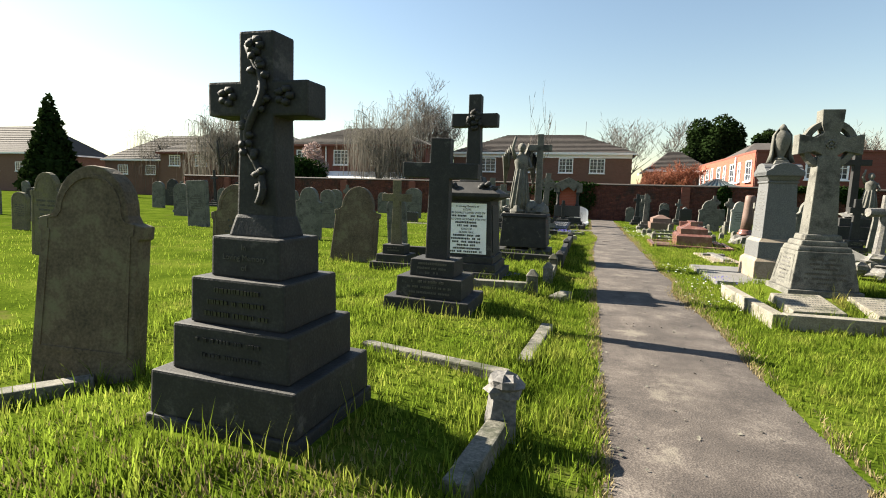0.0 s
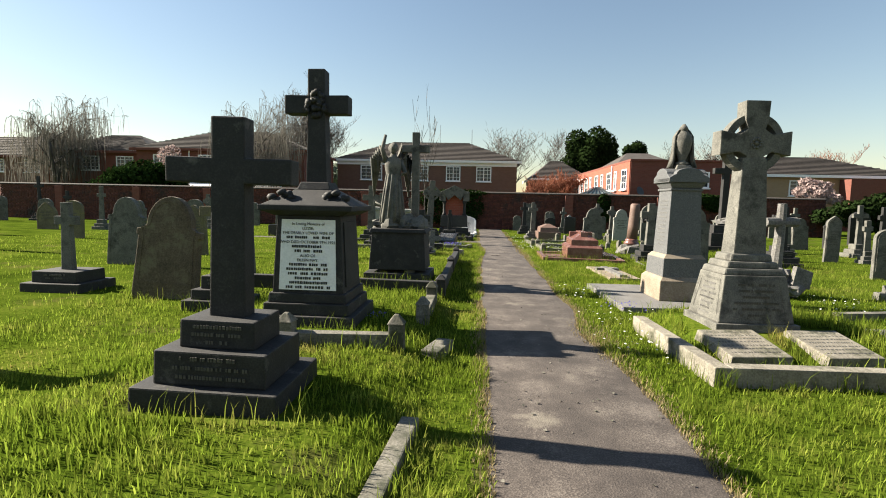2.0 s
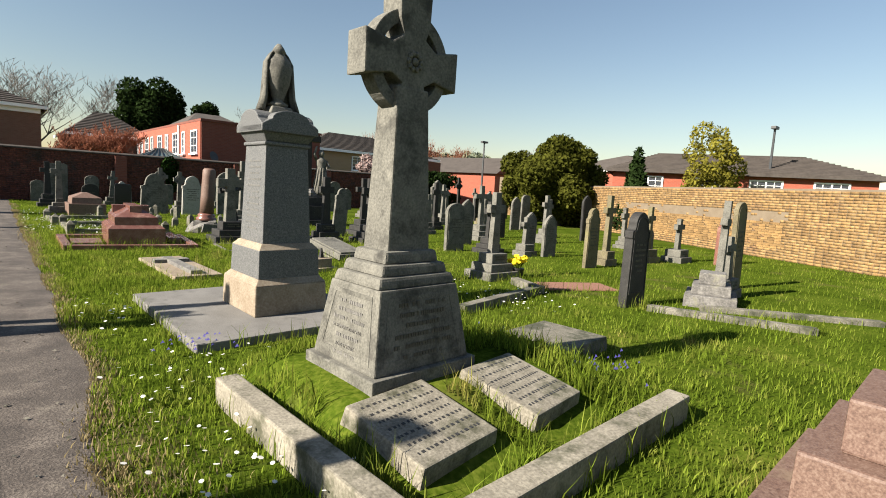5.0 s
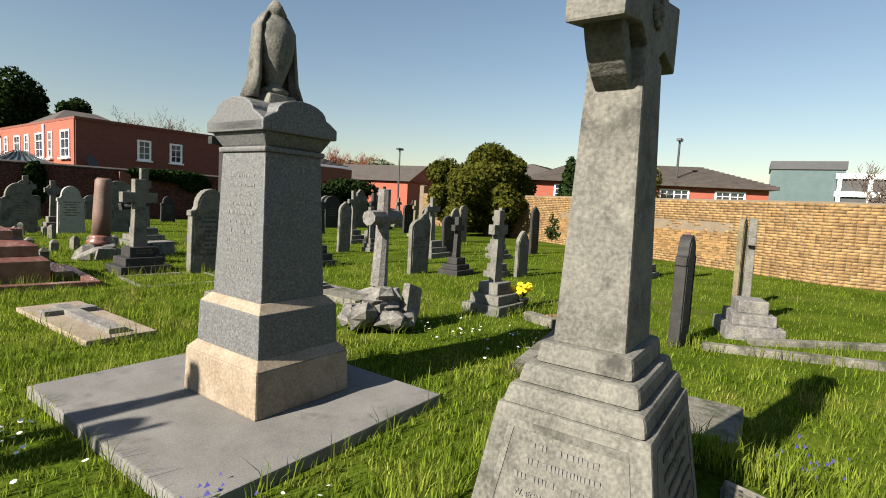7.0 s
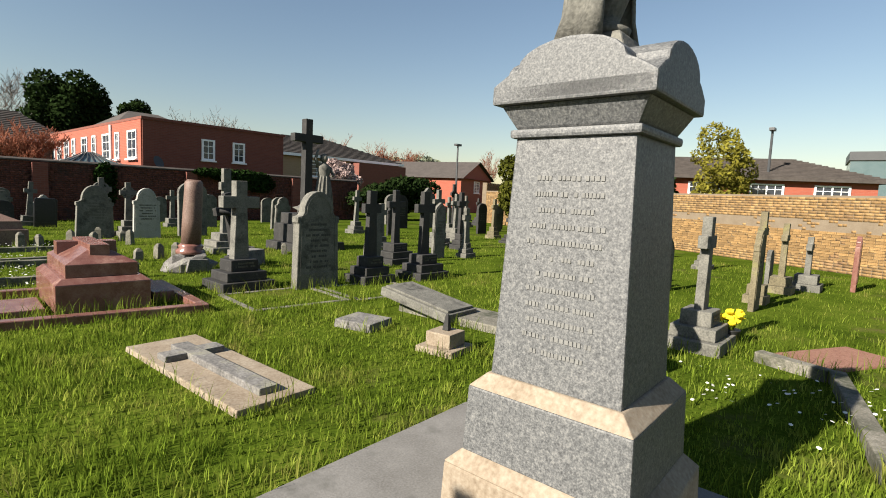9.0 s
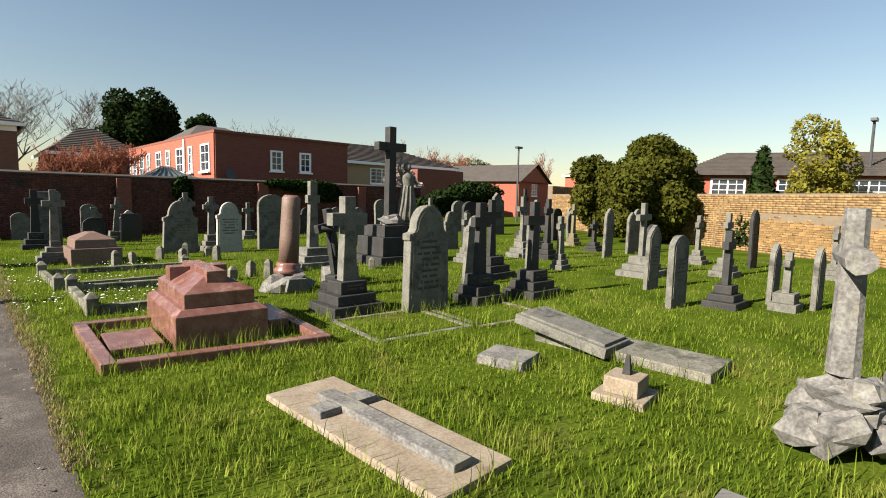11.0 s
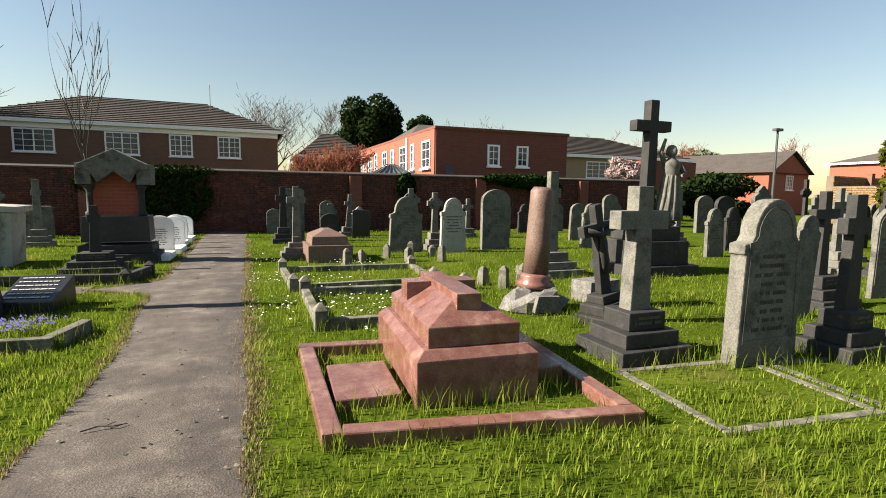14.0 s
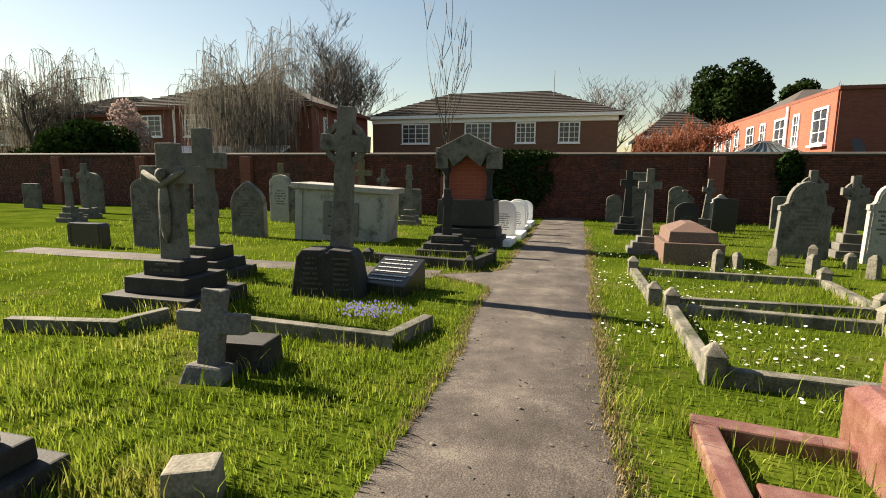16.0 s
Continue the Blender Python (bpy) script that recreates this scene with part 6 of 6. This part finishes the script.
kerb([(-2.75, 27.4), (-0.45, 27.25), (-0.3, 27.85)], kerbstone, "low grey kerb stones edging a plot", 0.11, 0.13, False)
kerb([(-4.1, 26.75), (-3.0, 26.95), (-2.9, 27.4)], kerbstone, "low grey kerb stones edging a plot", 0.11, 0.12, False)
m18 = thing("fallen_cross", pose(-1.47, 26.3, 0, -8, 3, 8), "small rough dark cross leaning on a stone block", "grave cross", foot=(0.5, 0.4))
part("cross", Shape().extrude(cross_outline(0.64, 0.17, 0.16, 0.40, 0.15, 0.52, -0.05), -0.05, 0.06), rockstone, m18, bevel=0.02, jitter=0.014)
part("foot", Shape().frustum(0, 0, -0.06, 0.10, 0.34, 0.26, 0.28, 0.20), rockstone, m18, bevel=0.02, jitter=0.01)
slab("stone_block", -1.38, 26.58, 0, 0.5, 0.3, 0.22, soot, 5, "dark stone block behind the small cross", "stone block")
m19 = thing("chest_tomb", pose(-3.95, 33.9, 0, 0, 3, 4), "pale stone chest tomb, slightly sunken and tilted", "tomb", foot=(2.3, 1.0))
part("chest", Shape().frustum(0, 0, -0.1, 1.08, 2.1, 0.85), pale, m19, bevel=0.012)
part("lid", Shape().frustum(0, 0, 1.08, 1.2, 2.3, 1.02), pale, m19, "moulded stone lid", bevel=0.02)
part("panel", Shape().frustum(0.0, -0.44, 0.12, 0.85, 0.8, 0.04), concrete, m19, bevel=0.01)
for sx in (-1, 1):
    part("pilaster", Shape().frustum(sx * 0.98, -0.43, -0.05, 1.07, 0.16, 0.06), pale, m19, bevel=0.008)
lettering(m19, 5, 0.6, 0.72, -0.464, 0.1, 0.04, letter_dark, seed=41)
m20 = thing("gothic_monument", pose(-1.12, 33.75, 0), "dark gothic gabled monument with red stone panel", "monument", foot=(1.5, 0.9))
steps_of(m20, [(1.5, 0.2), (1.3, 0.18)], soot, d_ratio=0.65)
part("plinth", Shape().frustum(0, 0, 0.44, 0.95, 1.2, 0.66, 1.16, 0.62), black, m20, bevel=0.01)
part("panel", Shape().frustum(0, 0.1, 0.95, 1.85, 0.9, 0.2), orange_brick, m20, "weathered red stone panel", bevel=0)
for sx in (-1, 1):
    part("column", Shape().lathe([(0.09, 0.95), (0.09, 1.02), (0.06, 1.06), (0.06, 1.45), (0.10, 1.52), (0.10, 1.58)], sx * 0.45, -0.14, 12), soot, m20, bevel=0, smooth=True)
    part("pier", Shape().frustum(sx * 0.52, 0, 1.58, 2.0, 0.26, 0.5), grey, m20, bevel=0.01)
part("gable", Shape().extrude([(-0.42, 1.86), (-0.28, 1.62), (0, 1.84), (0.28, 1.62), (0.42, 1.86), (0.62, 1.9), (0.62, 1.97), (0, 2.28), (-0.62, 1.97), (-0.62, 1.9)], -0.28, 0.28), grey, m20, bevel=0.01)
m21 = grave_cross(-1.25, 32.45, 1.2, 1.0, soot, 0, 0, 3, 0.2, 0.12, label="broken dark cross stump on three steps")
kerb([(-2.3, 31.2), (-0.5, 30.9), (-0.3, 31.8)], soot, "low dark kerb with small posts", 0.12, 0.16, False, 0.24)
for wx, wy, wh, ww in ((-0.52, 34.7, 0.9, 0.56), (-0.42, 36.0, 0.82, 0.55), (-0.5, 37.4, 0.8, 0.55), (-0.45, 38.8, 0.7, 0.5)):
    headstone(wx, wy, wh, ww, "round", white, -2, 0, 0, 0.09, 8, letter_dark, "bright white marble headstone with black lettering")
    slab("grave_bed", wx + 0.02, wy - 0.62, 0, 0.6, 0.9, 0.12, white, -2, "white marble grave bed beside the path", "grave bed")
headstone(-0.9, 39.9, 0.62, 0.6, "round", grey)

# kerbs and posts along the path's west edge
kerb([(-1.92, 12.42), (-0.68, 12.1)], kerbstone, "low mossy kerb stone half sunk in the grass", 0.10, 0.05, False)
kerb([(-0.66, 10.6), (-0.58, 11.3)], kerbstone, "dark mossy kerb with a broken corner post", 0.12, 0.10, False)
kerb([(-4.4, 10.0), (-3.45, 11.2)], kerbstone, "pale kerb stone before the leaning headstone", 0.14, 0.09, False)
kerb([(-0.6, 12.6), (-0.5, 13.9)], kerbstone, "low mossy kerb stone half sunk in the grass", 0.12, 0.05, False)
pst = thing("kerb_post", pose(-0.58, 11.42, 0, 0, 4, 20), "mossy carved stone corner post", "kerb post", foot=(0.2, 0.2))
part("stone", Shape().frustum(0, 0, -0.05, 0.24, 0.16, 0.16, 0.13, 0.13).lump(0, 0, 0.28, 0.10, 0.10, 0.07, 0.35, 3), rockstone, pst, bevel=0, jitter=0.012)
kerb([(-1.85, 15.35), (-0.82, 15.42)], kerbstone, "pale kerb with carved corner posts", 0.13, 0.12, False, 0.3)
kerb([(-0.70, 16.6), (-0.70, 17.8)], kerbstone, "pale kerb with carved corner posts", 0.13, 0.12, False, 0.3)
slab("broken_kerb", -0.45, 15.7, 0, 0.2, 0.5, 0.07, kerbstone, -15, "broken piece of pale kerb stone", "kerb stone")
kerb([(-3.9, 18.65), (-2.2, 18.6), (-0.62, 18.45), (-0.62, 21.3), (-0.6, 23.6)], soot, "low dark kerb edging the angel's plot", 0.12, 0.15, False, 0.26)
vase = thing("stone_vase", pose(-1.25, 19.6, 0), "small stone flower vase on the plot", "vase", foot=(0.2, 0.2))
part("vase", Shape().lathe([(0.07, -0.01), (0.06, 0.05), (0.11, 0.18), (0.12, 0.22), (0.08, 0.22)], sides=12), kerbstone, vase, bevel=0, smooth=True)
grave_cross(-1.62, 24.72, 1.25, 0.8, soot, 0, 0, 3, 0.5, 0.16, label="dark stone cross on broad dark steps")
slab("rough_stone", -0.58, 25.10, 0, 0.24, 0.18, 0.17, old_kerb, 25, "rough pale stone at the plot corner", "stone")


# ---- grass, flowers and litter ----
def clear_of_things(p):
    keep = np.ones(len(p), bool)
    for fx, fy, a, hw, hd in FOOTPRINTS:
        dx, dy = p[:, 0] - fx, p[:, 1] - fy
        u, v = dx * math.cos(a) + dy * math.sin(a), -dx * math.sin(a) + dy * math.cos(a)
        keep &= ~((np.abs(u) < hw) & (np.abs(v) < hd))
    return keep


LEFT = np.array([path_left(y) for y in ys])
RIGHT = np.array([path_right(y) for y in ys])


def off_path(p, over=0.0):
    l, r = np.interp(p[:, 1], ys, LEFT), np.interp(p[:, 1], ys, RIGHT)
    side = (p[:, 0] > -9) & (p[:, 0] < -0.7) & (np.abs(p[:, 1] - 30.45) < 0.28)
    return ((p[:, 0] < l + over) | (p[:, 0] > r - over)) & ~side


def blades(name, p, h, w, rng, mat, label):
    n = len(p)
    a, bend = rng.uniform(0, 2 * np.pi, n), rng.uniform(0.1, 0.7, n) * h
    side = np.stack([np.cos(a), np.sin(a), 0 * a], 1) * (w / 2)[:, None]
    b = a + rng.uniform(0.6, 2.4, n)
    over = np.stack([np.cos(b), np.sin(b), 0 * b], 1)
    up = np.array([0, 0, 1.0])
    base = np.column_stack([p, lift(p[:, 0], p[:, 1]) - 0.005])
    mid = base + over * (bend * 0.35)[:, None] + up * (h * 0.6)[:, None]
    tip = base + over * bend[:, None] + up * h[:, None]
    verts = np.stack([base - side, base + side, mid + side * 0.7, mid - side * 0.7, tip], 1).reshape(-1, 3)
    k = 5 * np.arange(n)
    faces = np.concatenate([np.stack([k, k + 1, k + 2], 1), np.stack([k, k + 2, k + 3], 1), np.stack([k + 3, k + 2, k + 4], 1)])
    ob = new(name, big_mesh(name, verts, faces, mat))
    return tagged(ob, label, "grass", kind="stuff")


rng = np.random.default_rng(11)
areas = [((-3.0, 8.8, 0.0, 15.5), 1100), ((1.2, 12.5, 5.0, 24.5), 1000), ((-2.6, 22.5, 0.3, 28.5), 1100), ((-5.5, 8.5, 6.5, 19.0), 800), ((-5.5, 19.0, 9.0, 31.0), 600), ((-16, 12.0, -5.5, 33.0), 130), ((9.0, 15.0, 17.0, 33.0), 170), ((6.5, 13.0, 9.0, 19.0), 400), ((-12.0, 31.0, 12.0, 40.5), 190)]
spots = []
for (x0, y0, x1, y1), per in areas:
    n = int((x1 - x0) * (y1 - y0) * per)
    spots.append(np.column_stack([rng.uniform(x0, x1, n), rng.uniform(y0, y1, n)]))
spots = np.concatenate(spots)
snap = rng.random(len(spots)) < 0.55
cell = np.floor(spots[snap] / 0.13)
shift = np.stack([np.sin(cell[:, 0] * 12.99 + cell[:, 1] * 78.2), np.sin(cell[:, 0] * 39.3 + cell[:, 1] * 11.1)], 1) * 0.05
spots[snap] = (cell + 0.5) * 0.13 + shift + rng.normal(0, 0.03, (snap.sum(), 2))
tuft = np.array([noise.noise((x * 1.3, y * 1.3, 2.0)) + 0.6 * noise.noise((x * 5, y * 5, 4.0)) for x, y in spots[:, :2]])
keep = off_path(spots, 0.03) & clear_of_things(spots)
spots, tuft = spots[keep], tuft[keep]
tall = 0.055 * np.exp(1.0 * tuft) * rng.uniform(0.6, 1.5, len(spots))
blades("grass", spots, np.clip(tall, 0.02, 0.19), rng.uniform(0.005, 0.011, len(spots)), rng, blade, "short spring grass with uneven tufts")

clumps = []
for fx, fy, a, hw, hd in FOOTPRINTS:
    if -6 < fx < 8 and 9 < fy < 33:
        n = int(150 * (hw + hd))
        t = rng.uniform(-1, 1, n)
        e = rng.integers(0, 4, n)
        off = np.abs(rng.normal(0, 0.035, n)) + 0.01
        u = np.where(e < 2, t * hw, np.where(e == 2, hw + off, -hw - off))
        v = np.where(e < 2, np.where(e == 0, hd + off, -hd - off), t * hd)
        clumps.append(np.column_stack([fx + u * math.cos(a) - v * math.sin(a), fy + u * math.sin(a) + v * math.cos(a)]))
clumps.append(np.column_stack([rng.uniform(2.1, 4.2, 1700), rng.uniform(15.25, 17.0, 1700)]))
clumps.append(np.column_stack([rng.uniform(1.95, 3.6, 500), rng.uniform(24.65, 26.1, 500)]))
clumps = np.concatenate(clumps)
clumps = clumps[off_path(clumps) & clear_of_things(clumps)]
blades("long_grass", clumps, rng.uniform(0.07, 0.24, len(clumps)), np.full(len(clumps), 0.007), rng, blade, "longer unmown grass round the stones and kerbs")

n = 36000
edge_y = rng.uniform(8.5, 38, n)
west_side = rng.random(n) < 0.45
edge_x = np.where(west_side, np.interp(edge_y, ys, LEFT) - np.abs(rng.normal(0, 0.06, n)) + 0.04, np.interp(edge_y, ys, RIGHT) + np.abs(rng.normal(0, 0.08, n)) - 0.05)
dry = np.column_stack([edge_x, edge_y])
patchy = np.array([noise.noise((x * 2, y * 1.2, 9.0)) for x, y in dry]) > -0.3
dry = dry[patchy & clear_of_things(dry)]
more = np.concatenate([np.column_stack([rng.normal(-1.6, 0.7, 2500), rng.normal(10.3, 0.3, 2500)]), np.column_stack([rng.normal(1.28, 0.16, 1500), rng.normal(16.3, 0.45, 1500)]), np.column_stack([rng.normal(1.3, 0.12, 900), rng.normal(26.6, 0.9, 900)])])
dry = np.concatenate([dry, more[clear_of_things(more) & off_path(more, 0.14)]])
blades("dry_grass", dry, rng.uniform(0.015, 0.06, len(dry)), np.full(len(dry), 0.008), rng, straw, "dead straw-coloured grass along the path edges")

# daisies
m = 700
centres = np.array([(1.75, 17.5), (1.7, 19.5), (1.75, 16.2), (2.6, 28.3), (2.7, 27.5), (1.7, 28.4), (1.6, 30.6), (2.5, 30.0), (5.9, 18.0), (5.6, 19.0), (1.6, 33.0), (3.5, 31.8)])
c = centres[rng.integers(0, len(centres), m)]
q = c + rng.normal(0, 0.38, (m, 2))
q = q[off_path(q) & clear_of_things(q)]
v, f = [], []
for x, y in q:
    r, h, k, a0 = random.uniform(0.010, 0.017), random.uniform(0.05, 0.10), len(v), random.uniform(0, 6)
    v += [(x + r * math.cos(a0 + a), y + r * math.sin(a0 + a), h + 0.3 * r * math.sin(a)) for a in (0, 1.05, 2.1, 3.14, 4.19, 5.24)]
    f.append(tuple(range(k, k + 6)))
daisies = tagged(new("daisies", big_mesh("daisies", v, f, petal)), "small white daisies scattered in the grass", "flowers", kind="stuff")

# small blue flowers
v, f = [], []
for cx_, cy_, n in ((-1.45, 16.7, 160), (-0.95, 27.98, 150), (4.15, 17.0, 60), (1.95, 18.0, 25), (4.4, 15.9, 30)):
    for k in range(n):
        x, y, z = cx_ + random.gauss(0, 0.16), cy_ + random.gauss(0, 0.10), random.uniform(0.05, 0.16)
        i, r = len(v), random.uniform(0.010, 0.018)
        v += [(x - r, y, z), (x, y - r, z + 0.01), (x + r, y, z), (x, y, z + 1.6 * r)]
        f.append((i, i + 1, i + 2, i + 3))
tagged(new("grape_hyacinths", big_mesh("grape_hyacinths", v, f, violet)), "small deep blue spring flowers at the grave edges", "flowers", kind="stuff")

# litter on the path
v, f = [], []
for k in range(420):
    y = random.uniform(9, 36)
    x = random.uniform(path_left(y) + 0.03, path_right(y) - 0.03)
    r, i = random.uniform(0.006, 0.018), len(v)
    a = random.uniform(0, 6.28)
    v += [(x + r * math.cos(a), y + r * math.sin(a), 0.024), (x - r * math.sin(a), y + r * math.cos(a), 0.026), (x - r * math.cos(a), y - r * math.sin(a), 0.024), (x + 0.6 * r * math.sin(a), y - 0.6 * r * math.cos(a), 0.033)]
    f.append((i, i + 1, i + 2, i + 3))
tagged(new("path_grit", big_mesh("path_grit", v, f, kerbstone)), "loose grit and crumbs on the path", "grit", kind="stuff")
fallen_twig = thing("fallen_twig", pose(0.45, 25.2, 0.03), "thin fallen twig on the path", "twig")
part("stem", Shape().tube([(-0.12, 0, 0), (-0.03, 0.02, 0.012), (0.06, 0.0, 0.01), (0.13, 0.03, 0.004)], [0.005, 0.006, 0.005, 0.003], 5).tube([(0.0, 0.01, 0.01), (0.06, 0.06, 0.012)], [0.004, 0.002], 5), bark, fallen_twig, bevel=0)
